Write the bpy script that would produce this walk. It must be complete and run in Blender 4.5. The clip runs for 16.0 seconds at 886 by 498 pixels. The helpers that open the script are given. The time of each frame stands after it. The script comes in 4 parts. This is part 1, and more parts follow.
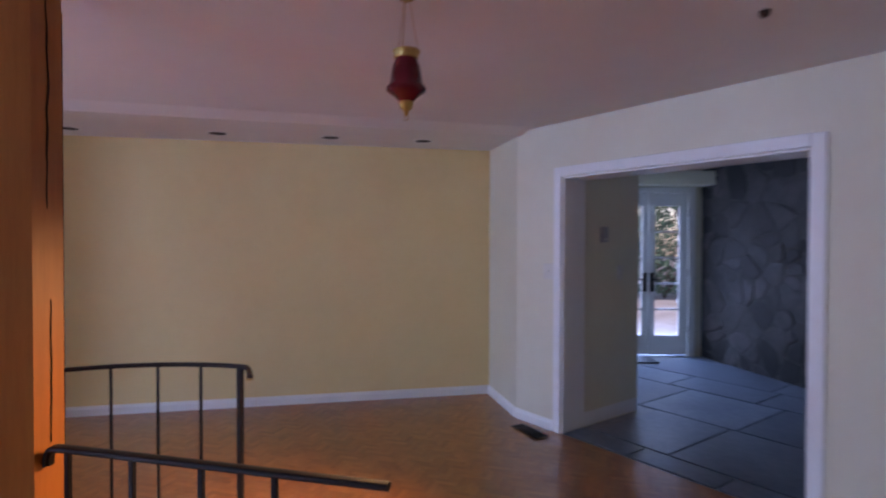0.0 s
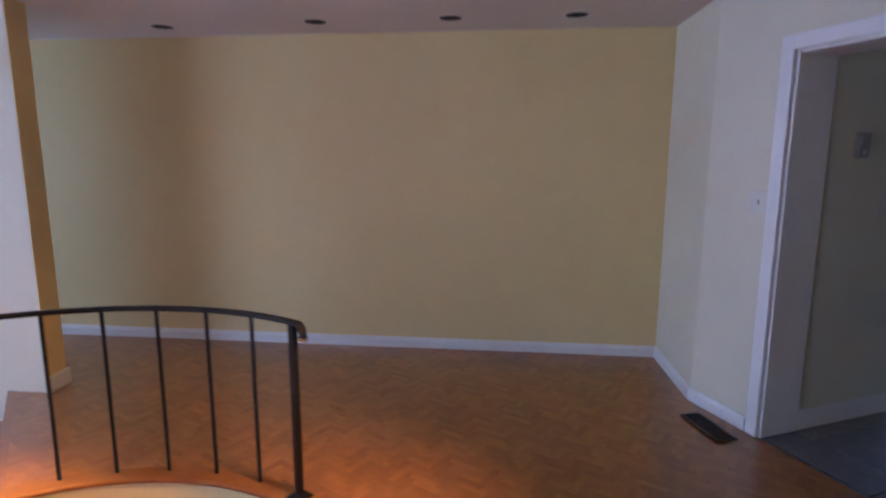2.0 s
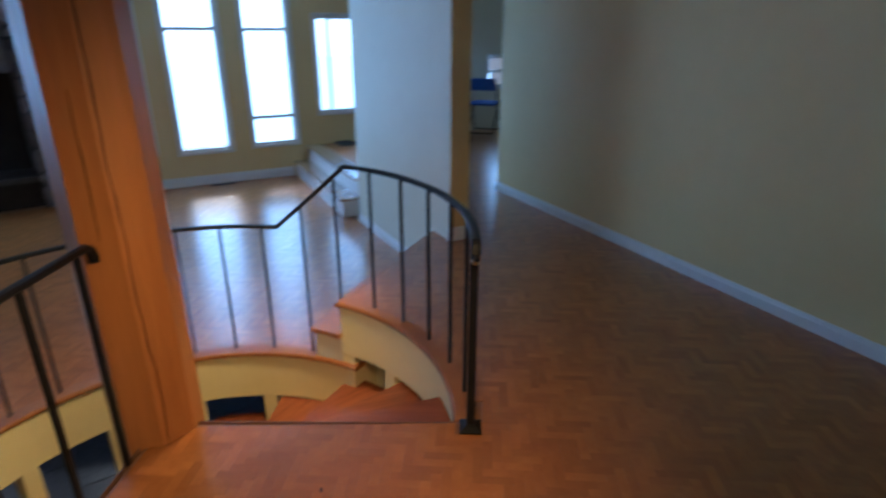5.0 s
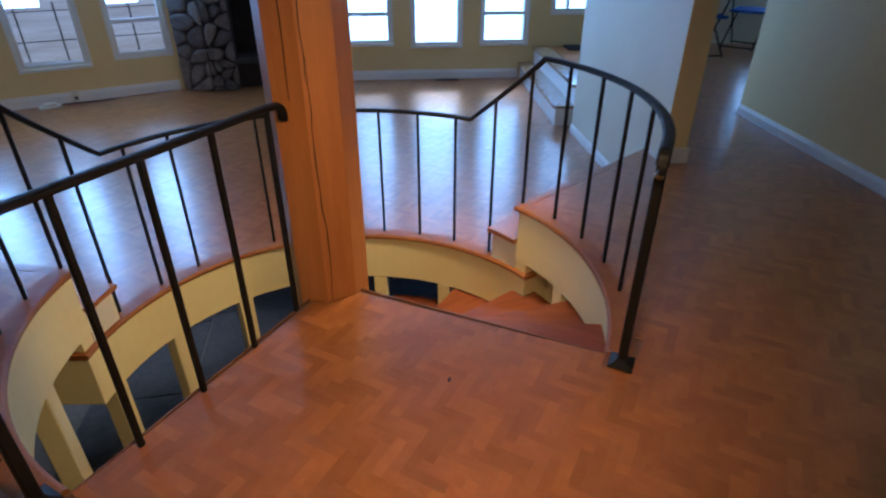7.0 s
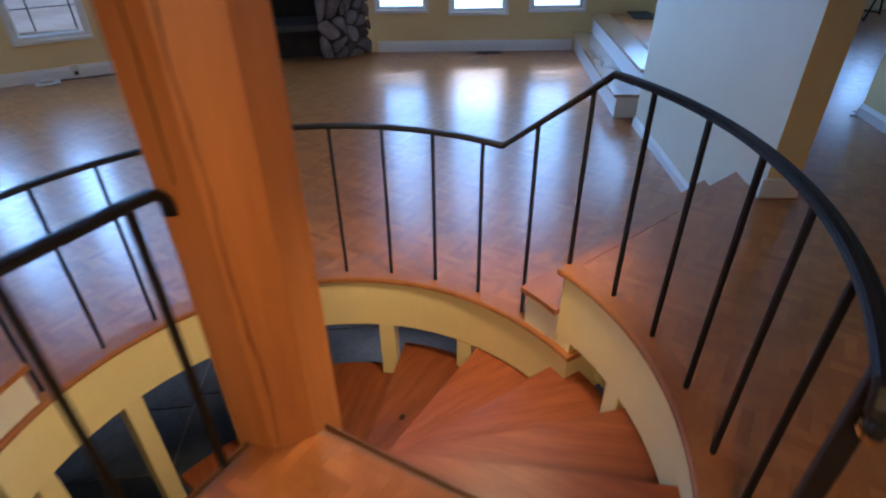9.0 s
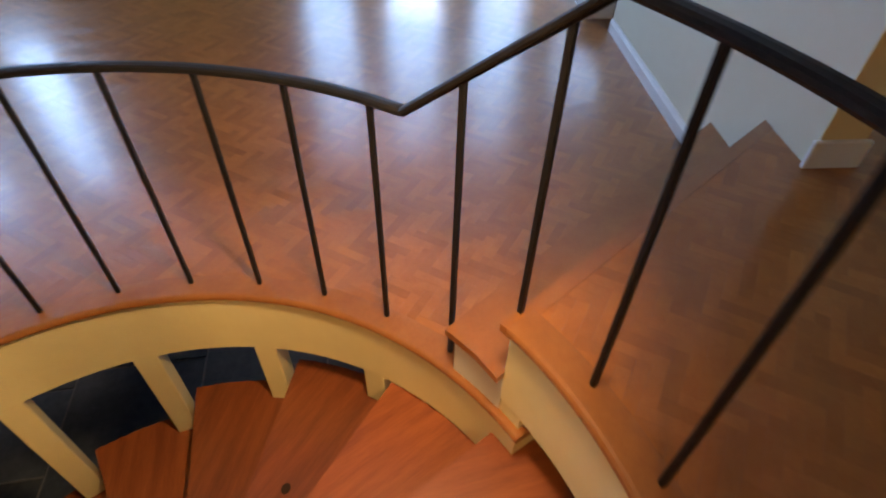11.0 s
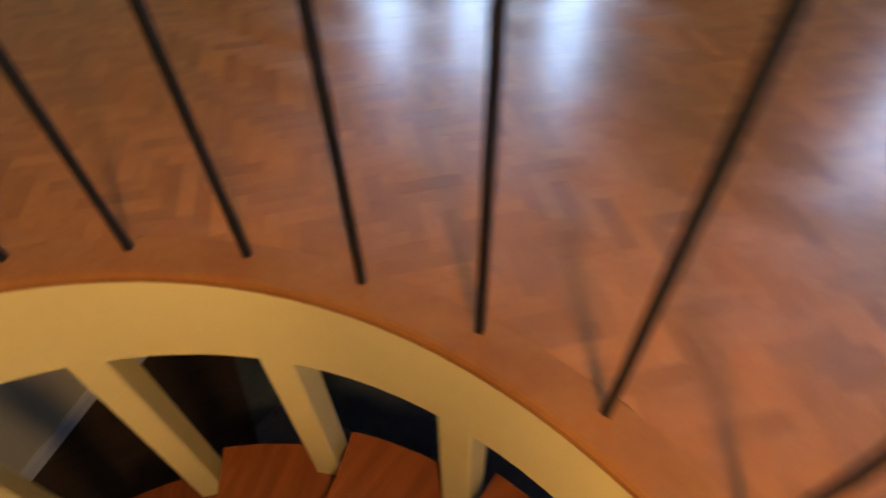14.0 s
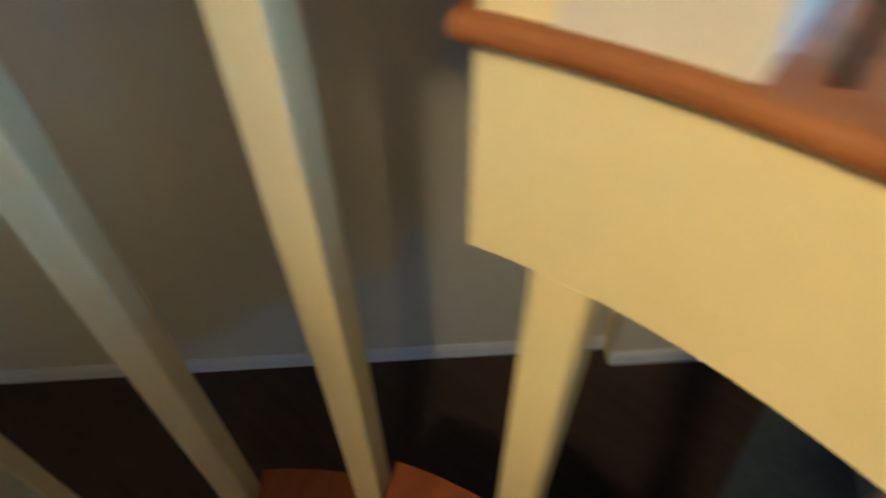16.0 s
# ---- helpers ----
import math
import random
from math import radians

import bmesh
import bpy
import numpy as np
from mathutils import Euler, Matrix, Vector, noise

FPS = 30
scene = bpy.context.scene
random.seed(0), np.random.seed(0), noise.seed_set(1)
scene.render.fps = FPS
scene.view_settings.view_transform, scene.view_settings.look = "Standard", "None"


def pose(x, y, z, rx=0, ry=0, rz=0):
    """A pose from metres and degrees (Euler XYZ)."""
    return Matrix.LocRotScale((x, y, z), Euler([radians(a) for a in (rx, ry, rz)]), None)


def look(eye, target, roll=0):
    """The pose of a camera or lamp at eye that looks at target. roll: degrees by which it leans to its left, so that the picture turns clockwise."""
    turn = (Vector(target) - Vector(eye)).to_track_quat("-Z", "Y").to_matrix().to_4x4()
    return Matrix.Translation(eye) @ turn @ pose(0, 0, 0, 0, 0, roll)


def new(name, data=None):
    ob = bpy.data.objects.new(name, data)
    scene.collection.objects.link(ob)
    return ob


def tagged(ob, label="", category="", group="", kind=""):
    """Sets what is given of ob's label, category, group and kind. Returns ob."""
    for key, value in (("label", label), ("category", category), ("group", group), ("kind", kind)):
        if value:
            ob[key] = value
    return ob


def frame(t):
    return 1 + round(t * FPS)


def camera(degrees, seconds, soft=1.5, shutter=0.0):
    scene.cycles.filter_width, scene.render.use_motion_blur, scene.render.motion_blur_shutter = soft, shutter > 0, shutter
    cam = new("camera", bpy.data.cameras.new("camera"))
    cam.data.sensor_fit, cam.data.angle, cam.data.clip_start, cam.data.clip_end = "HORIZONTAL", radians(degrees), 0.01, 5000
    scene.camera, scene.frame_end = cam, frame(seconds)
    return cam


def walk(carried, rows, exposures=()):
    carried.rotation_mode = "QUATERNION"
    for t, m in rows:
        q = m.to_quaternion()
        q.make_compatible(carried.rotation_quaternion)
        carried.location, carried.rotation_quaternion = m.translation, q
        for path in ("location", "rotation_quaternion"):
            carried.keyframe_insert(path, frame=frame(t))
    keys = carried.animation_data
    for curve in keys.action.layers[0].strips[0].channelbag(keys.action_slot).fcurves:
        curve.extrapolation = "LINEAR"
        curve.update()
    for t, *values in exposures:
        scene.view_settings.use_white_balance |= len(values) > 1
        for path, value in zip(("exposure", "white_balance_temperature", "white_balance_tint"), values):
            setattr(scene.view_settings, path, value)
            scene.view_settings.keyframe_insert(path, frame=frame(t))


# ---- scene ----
cam = camera(77.24, 16.0, soft=2.0, shutter=0.8)
PATH = [
    (0, (0.5300, 0.1070, 1.4530), (0.4870, 1.1060, 1.4370), 0.15),
    (0.5, (0.5163, 0.3838, 1.4845), (0.3841, 1.3740, 1.4392), 0.66),
    (1, (0.4942, 0.6598, 1.5059), (0.2962, 1.6376, 1.4363), 0.38),
    (1.5, (0.5295, 0.8986, 1.4457), (0.2447, 1.8517, 1.3435), 0.35),
    (2, (0.6510, 1.1988, 1.4351), (0.3045, 2.1224, 1.2716), 0.16),
    (2.5, (0.9223, 1.5018, 1.4815), (0.5281, 2.3936, 1.2596), -0.41),
    (3, (1.0963, 1.7691, 1.4512), (0.6400, 2.6248, 1.2071), -0.58),
    (3.5, (1.1200, 2.0937, 1.4196), (0.5632, 2.8791, 1.1493), -0.48),
    (4, (1.1801, 2.3448, 1.4192), (0.4878, 2.9939, 1.1040), -1.01),
    (4.5, (1.1113, 2.4512, 1.3727), (0.2591, 2.8570, 1.0423), -0.34),
    (5, (1.0112, 2.5589, 1.4020), (0.0953, 2.7429, 1.0450), 0.12),
    (7.5, (0.7947, 2.7249, 1.2676), (-0.0318, 2.4987, 0.7521), -0.32),
    (8, (0.5701, 2.6269, 1.3136), (-0.2331, 2.3771, 0.7728), -0.34),
    (8.5, (0.2936, 2.5860, 1.3397), (-0.5010, 2.3309, 0.7887), -0.38),
    (9, (-0.0321, 2.6230, 1.2991), (-0.8226, 2.3694, 0.7416), -0.67),
    (9.5, (-0.2570, 2.6471, 1.1872), (-1.0465, 2.4150, 0.6191), -0.58),
    (12, (-1.5130, 2.3857, 0.9078), (-2.0982, 2.2146, 0.1151), -0.27),
    (12.5, (-1.6524, 2.2869, 0.7684), (-2.1907, 2.0236, -0.0321), -1.63),
    (13, (-1.7256, 2.1465, 0.6842), (-2.1935, 1.7838, -0.1217), -1.92),
    (13.5, (-1.7079, 1.8800, 0.5758), (-2.1232, 1.3884, -0.1896), -2.00),
    (14, (-1.7221, 1.6581, 0.3987), (-2.0083, 1.0642, -0.3532), -1.55),
    (14.5, (-1.6870, 1.4659, 0.2521), (-1.7971, 0.8016, -0.4873), -1.42),
    (15, (-1.4936, 1.2764, 0.1475), (-1.4167, 0.5815, -0.5675), -1.12),
    (15.5, (-1.3123, 1.1748, -0.0250), (-1.0050, 0.5485, -0.7414), -0.44),
    (16, (-1.0294, 1.1245, -0.1699), (-0.5593, 0.6042, -0.8829), -0.89),
]
walk(cam, [(t, look(eye, target, roll)) for t, eye, target, roll in PATH],
     exposures=[(0.0, 0.2, 7200, 44), (3.0, 0.15, 6700, 30), (4.2, -0.05, 6000, 16), (4.6, -0.3, 5600, 12), (5.0, -0.75, 5500, 12), (7.5, -0.65, 5400, 17), (9.5, -0.55, 5800, 19), (12.0, -0.5, 7400, 24), (14.0, -0.45, 7600, 23), (15.0, -0.2, 6700, 11), (16.0, 0.25, 5300, 6)])

# ---- plan: the round stairwell and the levels ----
CX, CY = -0.950, 1.831          # the timber post, centre of the well
RB = 1.207                      # ring of balusters
RI, RO = 1.165, 1.262           # inner and outer face of the curved apron
DROP = 0.396                    # living room floor below the hall
RISE, TURN0, TURN = 0.182, 77.0, 21.6   # winding stair
LOW = -2.72                     # lower floor
CEIL, SOFFIT = 2.335, 2.297
RCAP = 1.237                    # outer edge of the oak cap
AXIS = 210.7                    # the well is alike on both sides of this heading
V = Vector


def ring(r, a, z=0.0):
    return V((CX + r * math.cos(radians(a)), CY + r * math.sin(radians(a)), z))


def mirror_angle(a):
    return 2 * AXIS - a


# ---- world, sun, large lights ----
world = bpy.data.worlds.new("sky")
scene.world = world
world.use_nodes = True
wt = world.node_tree
sky = wt.nodes.new("ShaderNodeTexSky")
sky.sky_type, sky.sun_disc = "NISHITA", False
sky.sun_elevation, sky.sun_rotation = radians(48), radians(250)
sky.dust_density, sky.ozone_density = 0.5, 3.0
bg = wt.nodes["Background"]
wt.links.new(sky.outputs[0], bg.inputs[0])
bg.inputs[1].default_value = 0.15

sun_data = bpy.data.lights.new("sun", "SUN")
sun_data.energy, sun_data.angle, sun_data.color = 3.0, radians(12), (1.0, 0.97, 0.92)
sun = new("sun", sun_data)
sun.matrix_world = look((-30, -8, 20), (0, 0, 0))


def area(name, eye, target, w, h, watts, color, spread=180):
    d = bpy.data.lights.new(name, "AREA")
    d.shape, d.size, d.size_y, d.energy, d.color, d.spread = "RECTANGLE", w, h, watts, color, radians(spread)
    ob = new(name, d)
    ob.matrix_world = look(eye, target)
    return ob


DAY = (0.31, 0.59, 1.0)
WA, WD = V((-6.15, -0.15, 0)), V((-0.314, 0.949, 0)).normalized()   # window wall of the living room
WN = V((0.949, 0.314, 0)).normalized()                               # into the room
LA, LD = V((-5.22, -1.96, 0)), V((0.719, -0.695, 0)).normalized()    # second window wall
LN = V((0.695, 0.719, 0)).normalized()
for s, w in ((0.335, 0.48), (1.205, 0.54), (2.09, 0.52)):
    p = WA + WD * s - WN * 0.16 + V((0, 0, 1.12))
    area("window_daylight", p, p + WN, w, 2.1, 55 * w, DAY)
p = WA + WD * 3.05 - WN * 0.16 + V((0, 0, 1.02))
area("window_daylight", p, p + WN, 1.0, 1.25, 22, DAY)
for s in (0.55, 1.5, 2.35):
    p = LA + LD * s - LN * 0.14 + V((0, 0, 1.35))
    area("window_daylight", p, p + LN, 0.62, 1.5, 50, DAY)
p = V((3.05, 7.42, 1.05))
area("door_daylight", p + V((-0.5, 0.75, 1.75)), p + V((-0.5, -0.6, -0.3)), 1.6, 0.9, 620, (0.26, 0.54, 1.0))
# added fill light that brightens the entry hall, set before an unseen window
p = V((1.68, 7.12, 1.2))
area("entry_fill", p, p + V((0.55, -1, -0.35)), 0.75, 1.6, 12, (0.26, 0.54, 1.0))
p = V((-7.90, 5.30, 0.92))
area("dining_daylight", p, p + V((1, -0.35, -0.15)), 0.45, 0.42, 5, DAY)
p = V((-6.75, 3.5, LOW + 1.45))
area("lower_window_daylight", p, p + V((3, -1, -0.6)), 0.9, 0.5, 24, (0.24, 0.52, 1.0))
# the warm hand lamp of the walk, standing still at two places of its way: over the landing and over the stair
WARM = (1.0, 0.63, 0.25)
hall_lamp = bpy.data.lights.new("hall_lamp", "SPOT")
hall_lamp.energy, hall_lamp.color, hall_lamp.shadow_soft_size, hall_lamp.spot_size, hall_lamp.spot_blend = 118, WARM, 0.16, radians(125), 1.0
new("hall_lamp", hall_lamp).matrix_world = look((0.30, 2.72, 1.35), (-0.55, 2.15, 0.1))
stair_lamp = bpy.data.lights.new("stair_lamp", "SPOT")
stair_lamp.energy, stair_lamp.color, stair_lamp.shadow_soft_size, stair_lamp.spot_size, stair_lamp.spot_blend = 170, (1.0, 0.71, 0.33), 0.12, radians(118), 0.9
new("stair_lamp", stair_lamp).matrix_world = look((-1.60, 2.47, 1.10), (-1.90, 1.45, -0.45))
# warm fill added under the hall floor, in place of the carried hand lamp
low_fill = bpy.data.lights.new("lower_fill", "SPOT")
low_fill.energy, low_fill.color, low_fill.shadow_soft_size, low_fill.spot_size, low_fill.spot_blend = 38, (1.0, 0.72, 0.38), 0.12, radians(100), 1.0
low_ob = new("lower_fill", low_fill)
LOWFILL = ring(2.3, 50, 0)
low_ob.matrix_world = look((LOWFILL.x, LOWFILL.y, -0.55), (0.9, 0.6, -1.6))

# ---- materials ----


def principled(name, color, rough=0.6, metal=0.0, spec=0.5):
    m = bpy.data.materials.new(name)
    m.use_nodes = True
    b = m.node_tree.nodes["Principled BSDF"]
    b.inputs["Base Color"].default_value = (*color, 1)
    b.inputs["Roughness"].default_value = rough
    b.inputs["Metallic"].default_value = metal
    b.inputs["Specular IOR Level"].default_value = spec
    return m


def node(m, kind, **kw):
    n = m.node_tree.nodes.new(kind)
    for k, v in kw.items():
        n.inputs[k].default_value = v
    return n


def mottled(name, a, b, scale, rough=(0.5, 0.7), bump=0.1, bump_scale=60.0, metal=0.0, spec=0.5, stretch=(1, 1, 1), vary=0.0, island=False, detail=6.0, fine=0.35):
    """Two colours mixed by noise at two scales, with fine relief; vary: how far each piece differs."""
    m = principled(name, a, rough[0], metal, spec)
    t = m.node_tree
    bsdf = t.nodes["Principled BSDF"]
    co = node(m, "ShaderNodeTexCoord")
    mp = node(m, "ShaderNodeMapping", Scale=stretch)
    t.links.new(co.outputs["Object"], mp.inputs["Vector"])
    info = None
    if vary or island:
        if island:
            g = node(m, "ShaderNodeNewGeometry")
            info = g.outputs["Random Per Island"]
        else:
            g = node(m, "ShaderNodeObjectInfo")
            info = g.outputs["Random"]
        off = node(m, "ShaderNodeVectorMath")
        off.operation = "MULTIPLY_ADD"
        cmb = node(m, "ShaderNodeCombineXYZ")
        for i in range(3):
            t.links.new(info, cmb.inputs[i])
        off.inputs[1].default_value = (37.0, 53.0, 29.0)
        t.links.new(cmb.outputs[0], off.inputs[0])
        t.links.new(mp.outputs[0], off.inputs[2])
        vec = off.outputs[0]
    else:
        vec = mp.outputs[0]
    n1 = node(m, "ShaderNodeTexNoise", Scale=scale, Detail=detail, Roughness=0.6)
    n2 = node(m, "ShaderNodeTexNoise", Scale=scale * 9, Detail=4.0, Roughness=0.6)
    t.links.new(vec, n1.inputs["Vector"])
    t.links.new(vec, n2.inputs["Vector"])
    add = node(m, "ShaderNodeMath")
    add.operation = "MULTIPLY_ADD"
    t.links.new(n2.outputs["Fac"], add.inputs[0])
    add.inputs[1].default_value = fine
    t.links.new(n1.outputs["Fac"], add.inputs[2])
    ramp = node(m, "ShaderNodeMapRange")
    ramp.inputs["From Min"].default_value, ramp.inputs["From Max"].default_value = 0.35 + fine * 0.35, 0.65 + fine * 0.65
    t.links.new(add.outputs[0], ramp.inputs["Value"])
    mix = node(m, "ShaderNodeMix")
    mix.data_type = "RGBA"
    mix.inputs["A"].default_value, mix.inputs["B"].default_value = (*a, 1), (*b, 1)
    t.links.new(ramp.outputs[0], mix.inputs["Factor"])
    out = mix.outputs["Result"]
    if info is not None and vary:
        mr = node(m, "ShaderNodeMapRange")
        mr.inputs["To Min"].default_value, mr.inputs["To Max"].default_value = 1 - vary, 1 + vary
        t.links.new(info, mr.inputs["Value"])
        hsv = node(m, "ShaderNodeHueSaturation")
        t.links.new(mr.outputs[0], hsv.inputs["Value"])
        t.links.new(out, hsv.inputs["Color"])
        out = hsv.outputs[0]
    t.links.new(out, bsdf.inputs["Base Color"])
    rr = node(m, "ShaderNodeMapRange")
    rr.inputs["To Min"].default_value, rr.inputs["To Max"].default_value = rough
    t.links.new(n1.outputs["Fac"], rr.inputs["Value"])
    t.links.new(rr.outputs[0], bsdf.inputs["Roughness"])
    if bump:
        nb = node(m, "ShaderNodeTexNoise", Scale=bump_scale, Detail=5.0, Roughness=0.6)
        t.links.new(vec, nb.inputs["Vector"])
        bp = node(m, "ShaderNodeBump", Strength=bump, Distance=0.01)
        t.links.new(nb.outputs["Fac"], bp.inputs["Height"])
        t.links.new(bp.outputs[0], bsdf.inputs["Normal"])
    return m


M_WALL = mottled("yellow_wall_paint", (0.80, 0.62, 0.30), (0.75, 0.575, 0.27), 1.3, (0.55, 0.7), 0.05, 160)
M_PALE = mottled("pale_wall_paint", (0.70, 0.65, 0.50), (0.66, 0.61, 0.46), 1.3, (0.55, 0.7), 0.05, 160)
M_WHITE = mottled("white_trim_paint", (0.80, 0.79, 0.77), (0.74, 0.73, 0.70), 2.0, (0.35, 0.5), 0.04, 90)
M_CEIL = mottled("white_ceiling_paint", (0.74, 0.70, 0.66), (0.70, 0.66, 0.62), 1.0, (0.8, 0.9), 0.12, 220)
M_APRON = mottled("yellow_apron_paint", (0.82, 0.71, 0.37), (0.77, 0.65, 0.32), 2.2, (0.5, 0.65), 0.06, 120)
M_LOWWALL = mottled("olive_wall_paint", (0.68, 0.61, 0.44), (0.63, 0.56, 0.40), 1.4, (0.6, 0.75), 0.05, 140)
M_POST = mottled("fir_timber", (0.46, 0.172, 0.040), (0.35, 0.118, 0.026), 2.2, (0.38, 0.55), 0.06, 26, stretch=(6, 6, 0.45))
M_CRACK = principled("crack_shadow", (0.03, 0.012, 0.006), 0.9)
M_OAK = mottled("stained_oak", (0.36, 0.138, 0.036), (0.26, 0.088, 0.022), 3.0, (0.38, 0.52), 0.05, 40, spec=0.25, stretch=(2, 2, 2), vary=0.17)
M_TREAD = mottled("stained_tread", (0.31, 0.088, 0.028), (0.18, 0.044, 0.015), 3.0, (0.28, 0.45), 0.05, 40, stretch=(0.8, 8, 1), vary=0.28)
M_PARQ = mottled("parquet_base", (0.22, 0.10, 0.045), (0.17, 0.075, 0.033), 6.0, (0.4, 0.55), 0.05, 60)
M_STAVE = mottled("parquet_stave", (0.39, 0.140, 0.034), (0.30, 0.100, 0.023), 5.0, (0.24, 0.38), 0.04, 45, stretch=(2, 2, 2), vary=0.17)
M_STAVES = mottled("parquet_staves", (0.39, 0.140, 0.034), (0.30, 0.100, 0.023), 5.0, (0.24, 0.38), 0.04, 45, stretch=(2, 2, 2), vary=0.17, island=True)
# polished oak, its colour paled to put in the sheen of the windows
M_STEP = mottled("polished_oak_pale_sheen", (0.36, 0.22, 0.13), (0.29, 0.17, 0.095), 4.0, (0.10, 0.18), 0.03, 40)
M_IRON = mottled("black_iron", (0.006, 0.006, 0.007), (0.012, 0.011, 0.012), 14.0, (0.42, 0.55), 0.08, 150, spec=0.22)
M_BRASS = mottled("aged_brass", (0.62, 0.42, 0.14), (0.36, 0.22, 0.07), 20.0, (0.25, 0.42), 0.05, 100, metal=1.0)
M_SLATE = mottled("blue_slate", (0.062, 0.084, 0.115), (0.150, 0.175, 0.205), 2.0, (0.27, 0.42), 0.15, 9, vary=0.30, fine=0.6)
M_GROUT = mottled("grey_grout", (0.30, 0.31, 0.32), (0.21, 0.22, 0.23), 30.0, (0.8, 0.95), 0.1, 90)
M_STONE = mottled("field_stone", (0.018, 0.016, 0.017), (0.060, 0.050, 0.049), 7.0, (0.5, 0.8), 0.7, 18, vary=0.8)
M_HEARTH = mottled("hearth_stone", (0.080, 0.064, 0.058), (0.230, 0.190, 0.170), 7.0, (0.6, 0.85), 0.9, 16, vary=0.35, fine=0.7)
M_MORTAR = mottled("dark_mortar", (0.048, 0.045, 0.044), (0.080, 0.075, 0.072), 12.0, (0.85, 0.95), 0.3, 60)
M_FIREDARK = mottled("dark_firebox_recess_shade", (0.018, 0.016, 0.016), (0.04, 0.034, 0.032), 8.0, (0.85, 0.95), 0.2, 40)
M_DARKFLOOR = mottled("dark_brown_floor", (0.055, 0.030, 0.020), (0.032, 0.018, 0.013), 3.0, (0.5, 0.7), 0.08, 60, stretch=(1, 5, 1))
M_VENT = mottled("brown_metal_register", (0.055, 0.032, 0.022), (0.035, 0.022, 0.016), 20.0, (0.4, 0.55), 0.05, 80, metal=0.4)
M_PLASTIC = mottled("ivory_plastic", (0.68, 0.65, 0.57), (0.62, 0.59, 0.51), 10.0, (0.35, 0.45), 0.02, 120)
M_GREY = mottled("grey_metal_plate", (0.42, 0.41, 0.39), (0.34, 0.33, 0.31), 12.0, (0.3, 0.45), 0.03, 100, metal=0.3)
M_BLACK = principled("opening_shade", (0.006, 0.006, 0.006), 0.8)
M_BLUE = mottled("blue_fabric", (0.03, 0.10, 0.36), (0.02, 0.07, 0.26), 25.0, (0.8, 0.9), 0.2, 200)
M_GROUND = mottled("pale_frosty_ground", (0.55, 0.56, 0.56), (0.36, 0.34, 0.31), 0.9, (0.8, 0.95), 0.4, 8)
M_LEAF = mottled("leaf_green", (0.035, 0.095, 0.060), (0.065, 0.135, 0.090), 3.0, (0.5, 0.7), 0.1, 30, vary=0.3, island=True)
M_BARK = mottled("grey_bark", (0.12, 0.09, 0.07), (0.07, 0.05, 0.04), 9.0, (0.8, 0.95), 0.5, 30, stretch=(4, 4, 1))
M_WIRE = principled("dark_wire", (0.03, 0.03, 0.03), 0.6)
M_MAT = mottled("dark_rubber_mat", (0.03, 0.032, 0.035), (0.05, 0.05, 0.052), 20.0, (0.7, 0.85), 0.3, 150)

for m_ in (M_STAVE, M_STAVES, M_STEP):
    bs = m_.node_tree.nodes["Principled BSDF"]
    bs.inputs["Coat Weight"].default_value, bs.inputs["Coat Roughness"].default_value, bs.inputs["Coat IOR"].default_value = 1.0, 0.21, 1.6
    bs.inputs["Specular IOR Level"].default_value = 0.15

# the staves run two ways: each way has its own grain direction
STAVE_TURN = 75.0


def grained(m, degrees):
    """A wood whose gloss is drawn out across the grain."""
    b = m.node_tree.nodes["Principled BSDF"]
    v = node(m, "ShaderNodeCombineXYZ", X=math.cos(radians(degrees)), Y=math.sin(radians(degrees)))
    m.node_tree.links.new(v.outputs[0], b.inputs["Tangent"])
    b.inputs["Anisotropic"].default_value = 0.6
    b.inputs["Specular IOR Level"].default_value = 0.28
    b.inputs["Specular Tint"].default_value = (1.0, 0.72, 0.36, 1)
    return m


M_STAVE_B, M_STAVES_B = grained(M_STAVE.copy(), STAVE_TURN + 90), grained(M_STAVES.copy(), STAVE_TURN + 90)
grained(M_STAVE, STAVE_TURN)
grained(M_STAVES, STAVE_TURN)

M_GLASS = principled("window_glass", (1, 1, 1), 0.02)
M_GLASS.node_tree.nodes["Principled BSDF"].inputs["Transmission Weight"].default_value = 1.0
M_GLASS.node_tree.nodes["Principled BSDF"].inputs["IOR"].default_value = 1.05
M_RED = principled("ruby_glass", (0.16, 0.006, 0.012), 0.10)
M_RED.node_tree.nodes["Principled BSDF"].inputs["Transmission Weight"].default_value = 0.25

# ---- mesh helpers ----


def part(name, bm, material, parent=None, label="", smooth=False):
    """Links a bmesh as one mesh object, under a thing or a part where given."""
    bmesh.ops.recalc_face_normals(bm, faces=bm.faces)
    me = bpy.data.meshes.new(name)
    bm.to_mesh(me)
    bm.free()
    me.materials.append(material)
    if smooth:
        for p_ in me.polygons:
            p_.use_smooth = True
    ob = new(name, me)
    if parent is not None:
        ob.parent = parent
    if label:
        ob["label"] = label
    return ob


def structure(ob, label, category):
    return tagged(ob, label, category, "", "structure")


def thing(name, label, category, group=""):
    return tagged(new(name), label, category, group)


def box(bm, size, m=None, bevel=0.0, segs=1):
    """A box of that size about the pose m, its edges rounded."""
    r = bmesh.ops.create_cube(bm, size=1.0, matrix=(m or Matrix()) @ Matrix.Diagonal((*size, 1)))
    if bevel:
        es = list({e for v in r["verts"] for e in v.link_edges})
        bmesh.ops.bevel(bm, geom=es, offset=bevel, segments=segs, affect="EDGES", profile=0.5)
    return bm


def boxbm(size, m=None, bevel=0.0, segs=1):
    return box(bmesh.new(), size, m, bevel, segs)


